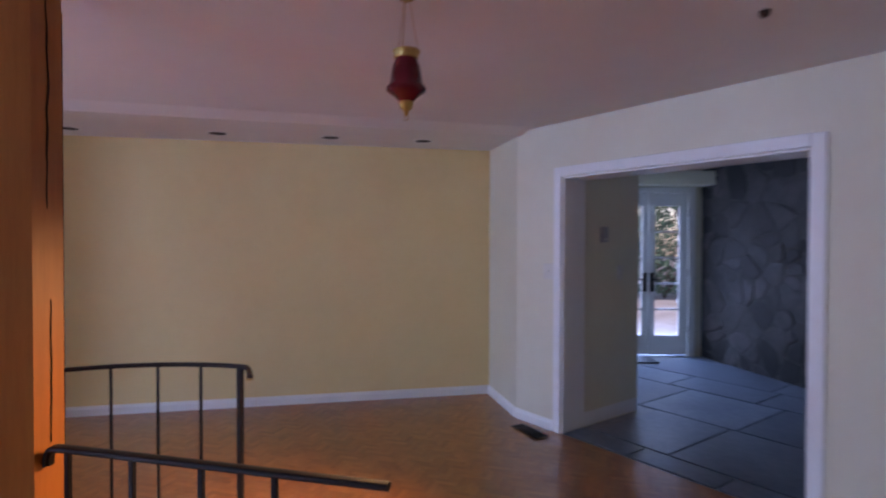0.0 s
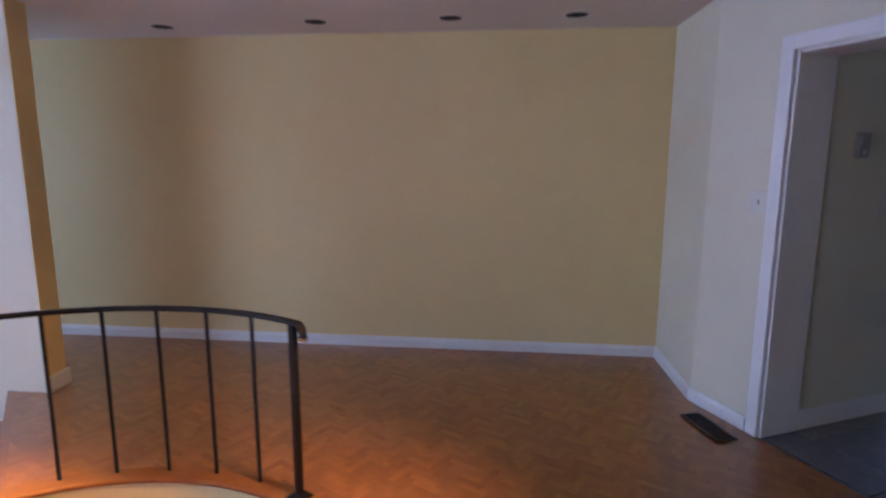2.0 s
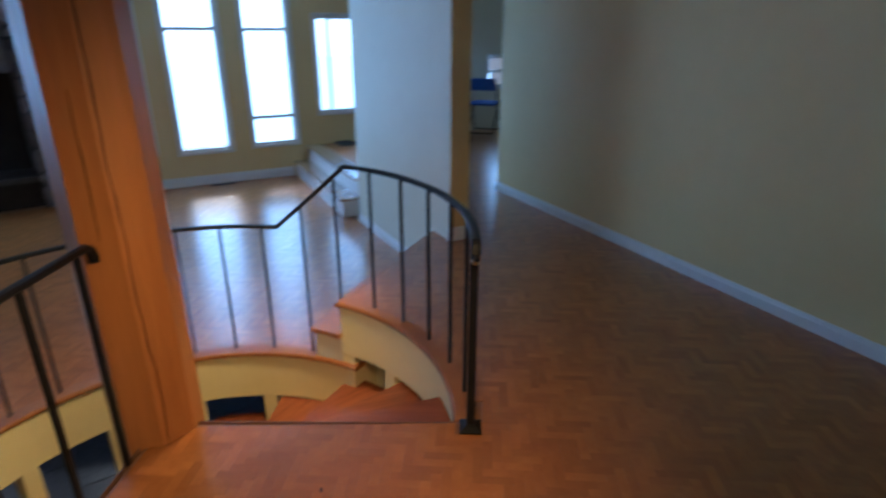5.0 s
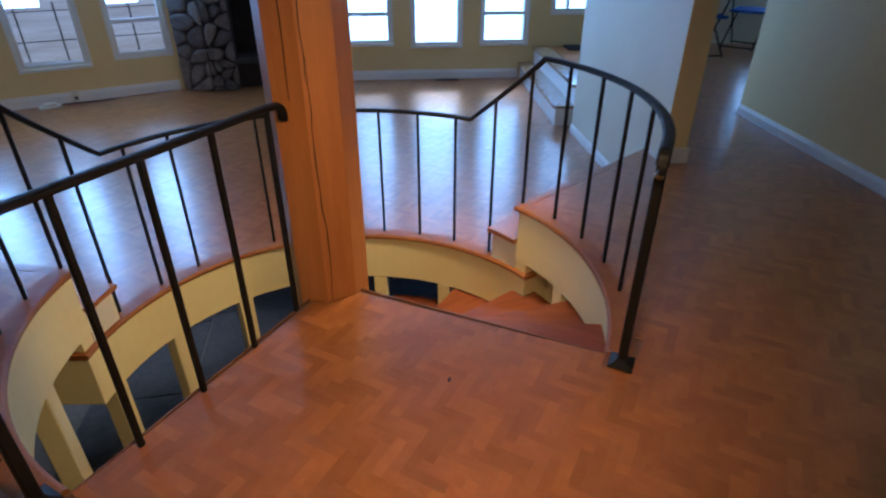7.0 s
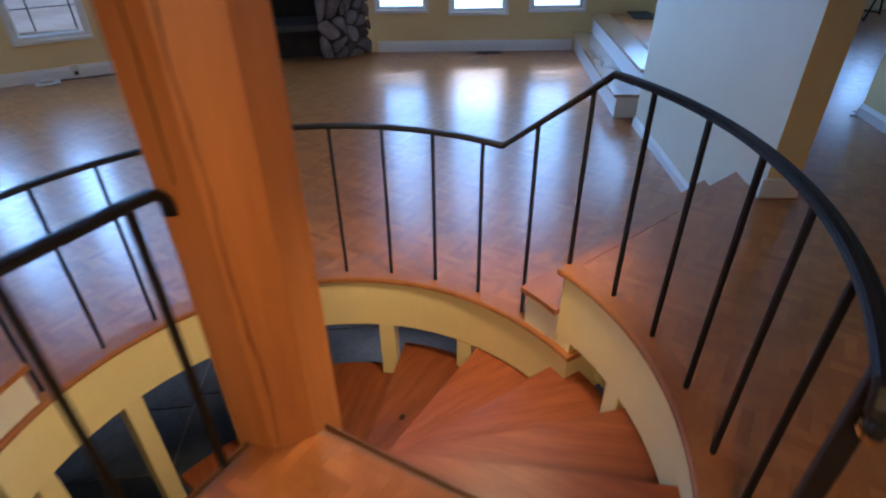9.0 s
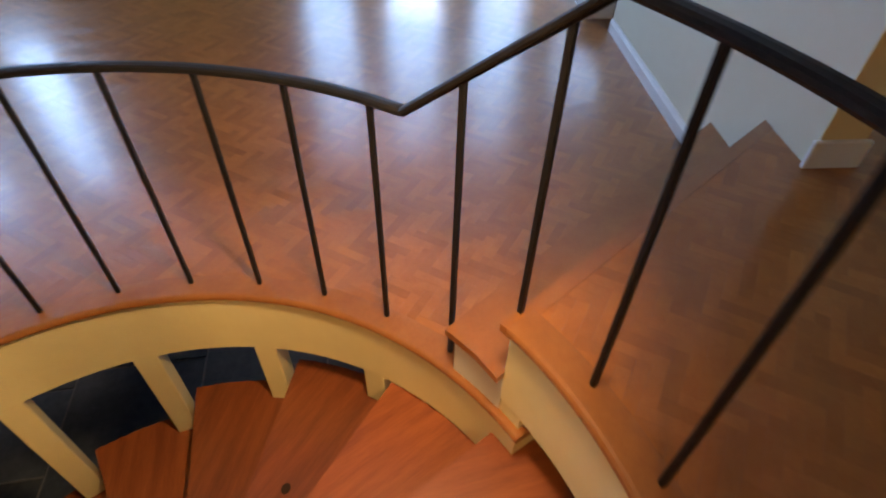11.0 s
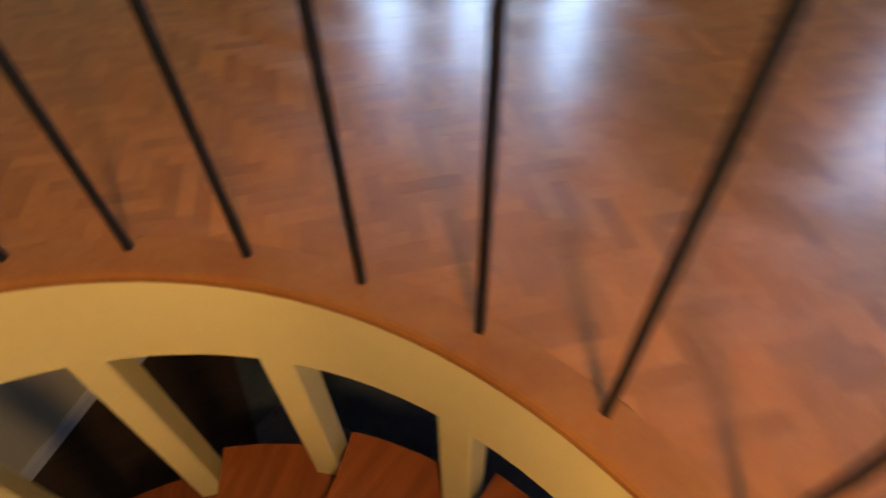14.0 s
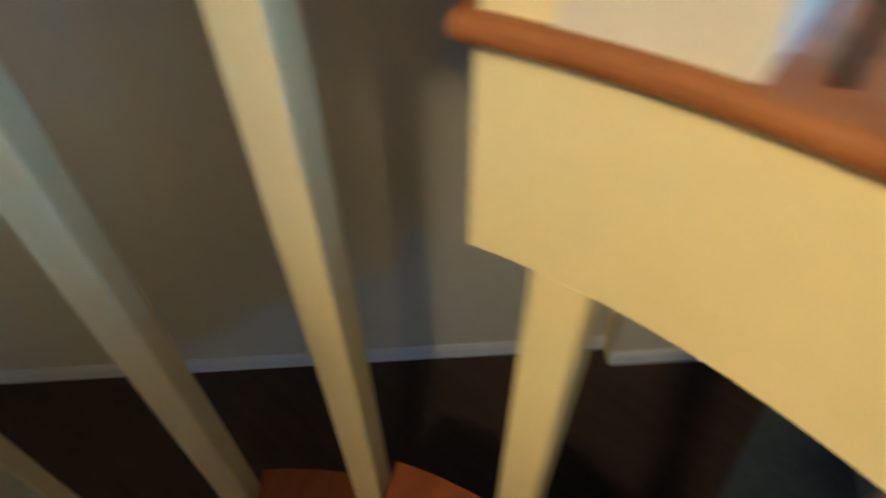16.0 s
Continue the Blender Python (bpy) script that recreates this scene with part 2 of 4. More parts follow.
def along(a, b, up=0.0):
    """A pose at the middle of a and b whose x axis runs from a to b, level."""
    a, b = V(a), V(b)
    d = b - a
    return Matrix.Translation((a + b) / 2 + V((0, 0, up))) @ Matrix.Rotation(math.atan2(d.y, d.x), 4, "Z")


def ears(pts):
    """Triangles of a simple polygon, by cutting ears."""
    n = len(pts)
    idx = list(range(n))
    if sum(pts[k][0] * pts[(k + 1) % n][1] - pts[(k + 1) % n][0] * pts[k][1] for k in range(n)) < 0:
        idx.reverse()
    tris = []

    def cross(a, b, c):
        return (b[0] - a[0]) * (c[1] - a[1]) - (b[1] - a[1]) * (c[0] - a[0])
    while len(idx) > 3:
        best = None
        for k in range(len(idx)):
            ia, ib, ic = idx[k - 1], idx[k], idx[(k + 1) % len(idx)]
            a, b, c = pts[ia], pts[ib], pts[ic]
            if cross(a, b, c) <= 1e-10:
                continue
            if any(cross(a, b, pts[q]) >= -1e-9 and cross(b, c, pts[q]) >= -1e-9 and cross(c, a, pts[q]) >= -1e-9 for q in idx if q not in (ia, ib, ic)):
                continue
            best = k
            break
        if best is None:
            best = min(range(len(idx)), key=lambda k: abs(cross(pts[idx[k - 1]], pts[idx[k]], pts[idx[(k + 1) % len(idx)]])))
        tris.append((idx[best - 1], idx[best], idx[(best + 1) % len(idx)]))
        idx.pop(best)
    tris.append(tuple(idx))
    return tris


def prism(pts, z0, z1, bm=None):
    """A level polygon drawn up from z0 to z1."""
    bm = bm or bmesh.new()
    lo = [bm.verts.new((p_[0], p_[1], z0)) for p_ in pts]
    hi = [bm.verts.new((p_[0], p_[1], z1)) for p_ in pts]
    n = len(pts)
    for a, b, c in ears(pts):
        bm.faces.new((lo[c], lo[b], lo[a]))
        bm.faces.new((hi[a], hi[b], hi[c]))
    for i in range(n):
        bm.faces.new((lo[i], lo[(i + 1) % n], hi[(i + 1) % n], hi[i]))
    return bm


def arc_pts(r, a0, a1, step=3.0):
    n = max(1, math.ceil(abs(a1 - a0) / step))
    return [ring(r, a0 + (a1 - a0) * i / n) for i in range(n + 1)]


def sector(r0, r1, a0, a1, z0, z1, step=3.0, bm=None):
    """A curved bar about the well's centre."""
    bm = bm or bmesh.new()
    n = max(1, math.ceil(abs(a1 - a0) / step))
    prev = None
    for i in range(n + 1):
        a = a0 + (a1 - a0) * i / n
        q = [bm.verts.new(ring(r, a, z)) for r, z in ((r0, z0), (r1, z0), (r1, z1), (r0, z1))]
        if prev:
            for j in range(4):
                bm.faces.new((prev[j], prev[(j + 1) % 4], q[(j + 1) % 4], q[j]))
        else:
            bm.faces.new(q[::-1])
        prev = q
    bm.faces.new(prev)
    return bm


def nosed_sector(r0, r1, a0, a1, ztop, thick, step=3.0):
    """A curved cap board with a rounded inner nosing."""
    bm = bmesh.new()
    h = thick / 2
    prof = [(r1, ztop - thick), (r1, ztop)]
    for k in range(7):
        t_ = math.pi / 2 + math.pi * k / 6
        prof.append((r0 + h + h * math.cos(t_), ztop - h + h * math.sin(t_)))
    n = max(1, math.ceil(abs(a1 - a0) / step))
    prev = None
    for i in range(n + 1):
        a = a0 + (a1 - a0) * i / n
        q = [bm.verts.new(ring(r, a, z)) for r, z in prof]
        if prev:
            for j in range(len(prof)):
                bm.faces.new((prev[j], prev[(j + 1) % len(prof)], q[(j + 1) % len(prof)], q[j]))
        else:
            bm.faces.new(q[::-1])
        prev = q
    bm.faces.new(prev)
    return bm


def sweep(pts, prof, bm=None, closed_ends=True):
    """A profile (side, up) swept along points, kept upright."""
    bm = bm or bmesh.new()
    pts = [V(p_) for p_ in pts]
    prev = None
    n = len(prof)
    last_side = V((1, 0, 0))
    for i, p_ in enumerate(pts):
        d = (pts[min(i + 1, len(pts) - 1)] - pts[max(i - 1, 0)])
        if d.length < 1e-6:
            d = V((1, 0, 0))
        d.normalize()
        side = d.cross(V((0, 0, 1)))
        if side.length < 0.05:
            side = last_side
        side.normalize()
        last_side = side
        up = side.cross(d)
        q = [bm.verts.new(p_ + side * s + up * u) for s, u in prof]
        if prev:
            for j in range(n):
                bm.faces.new((prev[j], prev[(j + 1) % n], q[(j + 1) % n], q[j]))
        elif closed_ends:
            bm.faces.new(q[::-1])
        prev = q
    if closed_ends:
        bm.faces.new(prev)
    return bm


def lathe(prof, m=None, segs=20, bm=None):
    """A turned body from (radius, height) pairs."""
    bm = bm or bmesh.new()
    m = m or Matrix()
    rings = []
    for r, z in prof:
        if r < 1e-5:
            rings.append([bm.verts.new(m @ V((0, 0, z)))])
        else:
            rings.append([bm.verts.new(m @ V((r * math.cos(2 * math.pi * k / segs), r * math.sin(2 * math.pi * k / segs), z))) for k in range(segs)])
    for a, b in zip(rings, rings[1:]):
        if len(a) == 1 and len(b) == 1:
            continue
        for k in range(segs):
            k2 = (k + 1) % segs
            if len(a) == 1:
                bm.faces.new((a[0], b[k2], b[k]))
            elif len(b) == 1:
                bm.faces.new((a[k], a[k2], b[0]))
            else:
                bm.faces.new((a[k], a[k2], b[k2], b[k]))
    return bm


def tube(pts, r, segs=8, bm=None):
    prof = [(r * math.cos(2 * math.pi * k / segs), r * math.sin(2 * math.pi * k / segs)) for k in range(segs)]
    return sweep(pts, prof, bm)


def wall(name, a, b, z0, z1, out, thick=0.12, mat=None, label="painted plaster wall", holes=()):
    """A wall whose room face runs from a to b; out: the side on which its thickness lies (+1 left of a to b).
    holes: (from, to, bottom, top) along it."""
    a, b = V((a[0], a[1], 0)), V((b[0], b[1], 0))
    d = (b - a)
    L = d.length
    d.normalize()
    n = V((-d.y, d.x, 0)) * out
    bm = bmesh.new()

    def block(s0, s1, h0, h1):
        if s1 - s0 < 1e-3 or h1 - h0 < 1e-3:
            return
        pts = [a + d * s0, a + d * s1, a + d * s1 + n * thick, a + d * s0 + n * thick]
        prism(pts, h0, h1, bm)
    s = 0.0
    for h in sorted(holes):
        block(s, h[0], z0, z1)
        block(h[0], h[1], z0, h[2])
        block(h[0], h[1], h[3], z1)
        s = h[1]
    block(s, L, z0, z1)
    ob = part(name, bm, mat or M_WALL)
    return structure(ob, label, "wall")


def skirting(a, b, z, side, h=0.078, t=0.016, name="baseboard"):
    """A baseboard with a moulded top along a wall's foot; side: +1 if the room lies to the left of a to b."""
    a, b = V((a[0], a[1], z)), V((b[0], b[1], z))
    s = -side
    prof = [(0, 0), (s * t, 0), (s * t, h * 0.72), (s * t * 0.75, h * 0.80), (s * t * 0.55, h * 0.90), (s * t * 0.45, h), (0, h)]
    return structure(part(name, sweep([a, b], prof), M_WHITE), "white painted wooden baseboard along the wall", "baseboard")

# ---- large structure: floors ----
L1A, L1B = ring(RI, 151.5), V((-3.36, 3.265, 0))     # lower riser beside the pier wall
L2A, L2B = ring(RI, 142.5), V((-3.05, 3.345, 0))     # upper riser


def mirrored(p):
    a = radians(AXIS)
    u = V((math.cos(a), math.sin(a), 0))
    d = V(p) - V((CX, CY, 0))
    q = 2 * u * d.dot(u) - d
    return V((CX + q.x, CY + q.y, p[2]))


M1A, M1B, M2A, M2B = mirrored(L1A), mirrored(L1B), mirrored(L2A), mirrored(L2B)
M1B, M2B = M1A + (M1B - M1A) * 2.0, M2A + (M2B - M2A) * 2.2
PIER_A, PIER_B = V((-2.745, 3.365, 0)), V((-4.60, 2.80, 0))
PIER_N = V((-(PIER_B - PIER_A).y, (PIER_B - PIER_A).x, 0)).normalized() * -1
FAR_A, FAR_B = V((0.744, 5.374, 0)), V((-4.11, 4.13, 0))
BEND, JAMB, JAMB2, JAMB_R = V((0.94, 4.668, 0)), V((1.243, 4.293, 0)), V((1.466, 4.404, 0)), V((2.285, 3.01, 0))
OPEN_D = (JAMB_R - JAMB).normalized()
OPEN_N = V((-OPEN_D.y, OPEN_D.x, 0))                # towards the entry hall
DAIS_A, DAIS_B = V((-6.86, 2.06, 0)), V((-4.75, 2.63, 0))
HALL_E, HALL_S = JAMB_R + OPEN_D * 2.6, V((1.8, -3.6, 0))
LIV_S = LA + LD * 4.2
upper = ([p for p in arc_pts(RCAP - 0.012, 142.5, 78.5)] + [ring(0.02, 33)] + arc_pts(RCAP - 0.012, -13.5, -81.0)
         + [M2B, HALL_S, HALL_E, JAMB_R, JAMB, BEND, FAR_A, FAR_B, V((-4.11, 6.0, 0)), V((-8.2, 6.0, 0)), WA + WD * 4.6 - WN * 0.05,
            V((-6.95, 2.37, 0)), V((-4.62, 2.95, 0)), PIER_B + PIER_N * 0.07, V((-3.07, 3.335, 0)), L2B])
floor_hall = structure(part("floor_hall", prism(upper, -0.30, -0.006), M_PARQ), "herringbone oak parquet floor of the hall", "floor")
FIRE = [V((-5.22, -1.90, 0)), V((-5.24, -1.50, 0)), V((-5.87, -0.35, 0)), V((-6.15, -0.19, 0))]
living = (arc_pts(RCAP - 0.012, 151.5, 269.9) + [M1B, LIV_S, LA - LN * 0.1, V((-6.6, -1.2, 0)), WA - WN * 0.1, DAIS_A - WN * 0.1 + WD * 0.3, DAIS_B + V((0, 0.3, 0)), V((-3.4, 3.4, 0)), L1B])
floor_living = structure(part("floor_living_room", prism(living, -DROP - 0.30, -DROP - 0.006), M_PARQ), "herringbone oak parquet floor of the sunken living room", "floor")

low_pts = [(-8, -6), (4.5, -6), (4.5, 8), (-8, 8)]
floor_low = structure(part("floor_lower", prism(low_pts, LOW - 0.1, LOW), M_GROUT), "stone floor of the lower storey", "floor")
floor_brown = structure(part("floor_lower_brown", prism([(-1.3, -6), (4.5, -6), (4.5, 8), (-1.3, 8)], LOW + 0.002, LOW + 0.014), M_DARKFLOOR), "dark brown wooden floor at the foot of the stair", "floor")

# ---- steps between hall and living room ----


def level_steps(side):
    """Two painted risers with oak treads, on one side of the well (+1 beside the pier wall, -1 opposite)."""
    a1, b1, a2, b2 = (L1A, L1B, L2A, L2B) if side > 0 else (M1A, M1B, M2A, M2B)
    f = (lambda a: a) if side > 0 else mirror_angle
    st = thing("floor_steps", "two low white-riser oak steps between hall and sunken living room", "steps")
    z1 = -DROP / 2
    body = prism([a1] + [ring(RI, f(151.5 - 3 * i)) for i in range(1, 3)] + [a2, b2, b1], -DROP - 0.02, z1 - 0.026)
    part("riser_block", body, M_PALE, st)
    # oak board with a nosing over the riser
    d = (b1 - a1).normalized()
    n = (a1 - a2)
    n = (n - d * n.dot(d)).normalized()
    p0, p1 = a1 + n * 0.022 - d * 0.02, b1 + n * 0.022
    part("tread", prism([p0, ring(RI - 0.022, f(147)), a2 - d * 0.03, b2, p1], z1 - 0.026, z1), M_STAVE, st)
    q0, q1 = a2 + n * 0.022 - d * 0.02, b2 + n * 0.022
    part("tread", prism([q0, q1, q1 - n * 0.045, q0 - n * 0.045], -0.026, 0.002), M_STAVE, st)
    part("riser", prism([a2, b2, b2 - n * 0.03, a2 - n * 0.03], z1 - 0.02, -0.0265), M_WHITE, st)
    return st


level_steps(1)
level_steps(-1)

# ---- curved aprons and oak caps round the well ----
well = structure(part("well_apron", sector(RI, RO, 138.5, 282.9, -0.715, -DROP - 0.026), M_APRON), "curved yellow painted apron under the living room floor edge", "apron")
structure(part("well_apron_hall", sector(RI, RO, 78.5, 142.5, -0.335, -0.026), M_APRON), "curved yellow painted apron under the hall floor edge", "apron")
structure(part("well_apron_hall", sector(RI, RO, 278.9, 346.0, -0.335, -0.026), M_APRON), "curved yellow painted apron under the hall floor edge", "apron")
for a, b in ((138.6, 142.4), (279.0, 282.8)):
    structure(part("well_apron_infill", sector(RI + 0.003, RO, a, b, -0.428, -0.33), M_APRON), "yellow painted panel between the two apron heights", "apron")
structure(part("well_apron_infill", sector(RO + 0.10, RO + 0.15, 124, 138.6, -0.66, -0.31), M_APRON), "yellow painted panel behind the hall apron", "apron")
for a in (138.5, 282.9):
    d = V((math.cos(radians(a)), math.sin(radians(a)), 0))
    n = V((-d.y, d.x, 0)) * (1 if a < 200 else -1)
    o = V((CX, CY, 0))
    structure(part("well_return", prism([o + d * RO, o + d * 3.2, o + d * 3.2 + n * 0.1, o + d * RO + n * 0.1], -0.715, -0.31), M_APRON), "yellow painted end of the living room floor", "apron")


def cap(a0, a1, z, lab):
    c_ = structure(part("well_cap", nosed_sector(RI - 0.024, RCAP, a0, a1, z + 0.004, 0.030), M_OAK, smooth=False), lab, "trim")
    return c_


cap(137.5, 283.9, -DROP, "stained oak cap with rounded nosing on the curved apron")
cap(79.0, 142.5, 0.0, "stained oak cap with rounded nosing on the curved apron")
cap(278.9, 345.5, 0.0, "stained oak cap with rounded nosing on the curved apron")
# landing edges
for a in (78.5, -13.5):
    d = V((math.cos(radians(a)), math.sin(radians(a)), 0))
    n = V((-d.y, d.x, 0)) * (1 if a > 0 else -1)
    o = V((CX, CY, 0))
    structure(part("landing_edge", prism([o + d * 0.1, o + d * RI, o + d * RI + n * 0.005, o + d * 0.1 + n * 0.005], -0.030, -0.0012), M_PARQ), "edge board of the landing at the stair", "trim")

# ---- the timber post ----
post = thing("timber_post", "tall chamfered orange-brown fir post with long drying cracks", "post")


def octagon(r, turn=18.5):
    return [V((r * math.cos(radians(turn + 45 * k)), r * math.sin(radians(turn + 45 * k)), 0)) for k in range(8)]


bm = bmesh.new()
oc = octagon(0.157)
levels = [LOW + 0.1 * k for k in range(int((CEIL - LOW) / 0.1) + 1)] + [CEIL]
prev = None
for z in levels:
    q = []
    for k, p in enumerate(oc):
        w = 1 + 0.012 * noise.noise(V((k * 3.1, z * 0.9, 0.3)))
        q.append(bm.verts.new((CX + p.x * w, CY + p.y * w, z)))
    if prev:
        for k in range(8):
            bm.faces.new((prev[k], prev[(k + 1) % 8], q[(k + 1) % 8], q[k]))
    prev = q
bmesh.ops.bevel(bm, geom=[e for e in bm.edges if abs(e.verts[0].co.z - e.verts[1].co.z) > 0.02], offset=0.006, segments=2, affect="EDGES")
part("shaft", bm, M_POST, post)


def crack(face, off, z0, z1, wide, seed):
    """A dark drying crack down one face of the post."""
    a = radians(18.5 + 22.5 + 45 * face)
    n = V((math.cos(a), math.sin(a), 0))
    t_ = V((-n.y, n.x, 0))
    ap = 0.157 * math.cos(radians(22.5))
    bm_ = bmesh.new()
    rows_, steps = [], 44
    for i in range(steps + 1):
        f = i / steps
        z = z0 + (z1 - z0) * f
        w = wide * (math.sin(math.pi * f) ** 0.5 + 0.05) * (0.55 + 0.9 * abs(noise.noise(V((seed, z * 6, 0)))))
        x = off + 0.014 * noise.noise(V((seed + 5, z * 2.3, 0))) + 0.006 * noise.noise(V((seed + 9, z * 11, 0)))
        c0 = V((CX, CY, z)) + n * (ap + 0.0035) + t_ * x
        rows_.append((bm_.verts.new(c0 - t_ * w), bm_.verts.new(c0 + t_ * w), bm_.verts.new(c0 - n * 0.02 + t_ * w * 0.2)))
    for p_, q_ in zip(rows_, rows_[1:]):
        bm_.faces.new((p_[0], p_[1], q_[1], q_[0]))
        bm_.faces.new((p_[1], p_[2], q_[2], q_[1]))
        bm_.faces.new((p_[2], p_[0], q_[0], q_[2]))
    return part("crack", bm_, M_CRACK, post, "dark drying crack in the timber")


crack(0, -0.042, 0.0, 0.95, 0.0026, 1.0)
crack(0, -0.046, 0.85, 2.2, 0.0042, 4.0)
crack(7, -0.004, 1.55, 2.25, 0.0040, 14.0)
crack(7, 0.005, 0.80, 1.26, 0.0020, 17.0)

# ---- the winding stair ----
stair = thing("winding_stair", "winding stair of stained oak wedge treads round the timber post", "stair")
LAST = 14
for n_ in range(1, LAST + 1):
    a0, a1, z = TURN0 + TURN * (n_ - 1), TURN0 + TURN * n_, -RISE * n_
    ro = RI - 0.002 if n_ == 1 else RO - 0.006
    w0, w1 = -1.0, TURN + 1.2
    pts = [V((ro * math.cos(radians(w0 + (w1 - w0) * k / 10)), ro * math.sin(radians(w0 + (w1 - w0) * k / 10)), 0)) for k in range(11)]
    pts += [V((0.13 * math.cos(radians(w1 + 8)), 0.13 * math.sin(radians(w1 + 8)), 0)), V((0.12, 0, 0))]
    bm = prism(pts, -0.042, 0.0)
    bmesh.ops.bevel(bm, geom=[e for e in bm.edges if min(v.co.z for v in e.verts) > -0.001 and len(e.link_faces) == 2 and any(abs(f.normal.z) < 0.5 for f in e.link_faces)], offset=0.005, segments=2, affect="EDGES")
    ob = part("tread", bm, M_TREAD, stair)
    ob.matrix_world = Matrix.Translation((CX, CY, z)) @ Matrix.Rotation(radians(a0), 4, "Z")
    d = ring(1, a1) - V((CX, CY, 0))
    d.normalize()
    s = V((-d.y, d.x, 0))
    o = V((CX, CY, 0))
    part("riser", prism([o + d * 0.12, o + d * ro, o + d * ro - s * 0.02, o + d * 0.12 - s * 0.02], z - RISE - 0.001, z - 0.043), M_TREAD, stair)
    # a square support at the outer end, from the tread up to the apron
    top = -0.715 if 138 < a1 < 282 else -0.335
    if z - RISE < top - 0.05 and n_ < LAST:
        am = a1 + 4.8
        rm = (RI + RO) / 2 - 0.002
        if abs(am - 282.9) > 1:
            zb = -RISE * (n_ + 1)
            m_ = Matrix.Translation(ring(rm, am, (zb + top) / 2)) @ Matrix.Rotation(radians(am), 4, "Z")
            part("support_post", boxbm((0.090, 0.086, top - zb), m_, 0.004), M_APRON, stair, "pale yellow painted square support")

# ---- walls ----
W0, WH = -DROP, CEIL
wall("wall_far", FAR_A, FAR_B, -0.3, WH, -1, label="large pale yellow painted wall of the hall")
wall("wall_bend", BEND, FAR_A, -0.3, WH, -1, mat=M_PALE, label="pale cream painted wall beside the far wall")
LJ = (JAMB - BEND).length
wall("wall_opening", BEND, JAMB_R + OPEN_D * 2.6, -0.3, WH, 1, thick=0.25, mat=M_PALE, label="pale cream painted wall with a wide cased opening",
     holes=((LJ, LJ + (JAMB_R - JAMB).length, -0.3, 1.93),))
wall("wall_pier", PIER_A, PIER_B, -DROP - 0.02, WH, -1, thick=0.15, mat=M_PALE, label="pale painted wall between living room and corridor")
pe = PIER_A + PIER_N * 0.075 - (PIER_B - PIER_A).normalized() * 0.002
structure(part("pier_end", boxbm((0.004, 0.152, WH), Matrix.Translation(pe + V((0, 0, WH / 2))) @ Matrix.Rotation(math.atan2(PIER_N.y, PIER_N.x) - math.pi / 2, 4, "Z")), M_WALL), "yellow painted end of the corridor wall", "wall")

FARW = ((0.06, 0.61, 0.06, 2.2), (0.90, 1.51, 0.03, 2.2), (1.80, 2.38, 0.05, 2.2), (2.72, 3.62, 0.42, 1.66))
wall("wall_windows", WA, WA + WD * 4.6, -DROP - 0.02, WH, 1, thick=0.14, label="yellow painted wall with tall white windows", holes=FARW)
LEFTW = ((0.03, 0.60, 0.05, 2.2), (0.90, 1.53, 0.0, 2.2), (1.81, 2.40, 0.05, 2.2))
wall("wall_windows_second", LA, LIV_S, -DROP - 0.02, WH, -1, thick=0.14, label="yellow painted wall with tall white windows", holes=LEFTW)
FBK = V((-0.47, -0.30, 0))
wall("wall_fireplace_back", LA + FBK, WA + FBK, -DROP - 0.02, WH, -1, thick=0.1, label="yellow painted wall behind the fireplace")
wall("wall_fireplace_side", LA, LA + FBK, -DROP - 0.02, WH, -1, thick=0.1, label="yellow painted wall beside the fireplace")
wall("wall_fireplace_other_side", WA, WA + FBK, -DROP - 0.02, WH, 1, thick=0.1, label="yellow painted wall beside the fireplace")
wall("wall_south", LIV_S, HALL_S, -DROP - 0.02, WH, -1, label="plain painted wall")
wall("wall_east", HALL_S, HALL_E, -0.3, WH, -1, label="plain painted wall")
wall("wall_dining", WA + WD * 4.6, V((-8.2, 6.0, 0)), -0.3, WH, 1, mat=M_PALE, label="pale painted wall of the dining corner", holes=((0.90, 1.40, 0.66, 1.12),))
wall("wall_dining_side", V((-8.2, 6.0, 0)), V((-4.0, 6.0, 0)), -0.3, WH, 1, mat=M_PALE, label="pale painted wall of the dining corner")
wall("wall_dining_return", FAR_B + V((0, 0.13, 0)), V((-4.11, 6.0, 0)), -0.3, WH, -1, mat=M_PALE, label="pale painted wall of the dining corner")

# entry hall behind the opening
IW0 = JAMB + OPEN_N * 0.25
IW1 = V((1.994, 4.918, 0))
wall("wall_entry", IW0 + V((0.004, 0.004, 0)), IW1, -0.3, WH, 1, thick=0.14, mat=M_PALE, label="pale painted wall end with an intercom")
ST_A, ST_B = V((3.47, 7.2, 0)), V((4.25, 4.2, 0))
wall("wall_stone_back", ST_A, ST_B, -0.3, WH, 1, thick=0.2, mat=M_MORTAR, label="dark fieldstone wall of the entry hall")
# the first hole is for the added, unseen window
wall("wall_door", V((1.1, 7.16, 0)), V((3.47, 7.18, 0)), -0.3, WH, 1, mat=M_PALE, label="pale wall round the glazed double doors", holes=((0.20, 0.95, 0.4, 2.0), (1.22, 2.22, -0.3, 2.06)))
wall("wall_entry_side", V((1.9, 5.02, 0)), V((1.1, 7.2, 0)), -0.3, WH, 1, mat=M_PALE, label="pale painted wall of the entry hall")
wall("wall_entry_close", ST_B, JAMB_R + OPEN_D * 2.0 + OPEN_N * 0.25, -0.3, WH, 1, mat=M_PALE, label="plain painted wall")
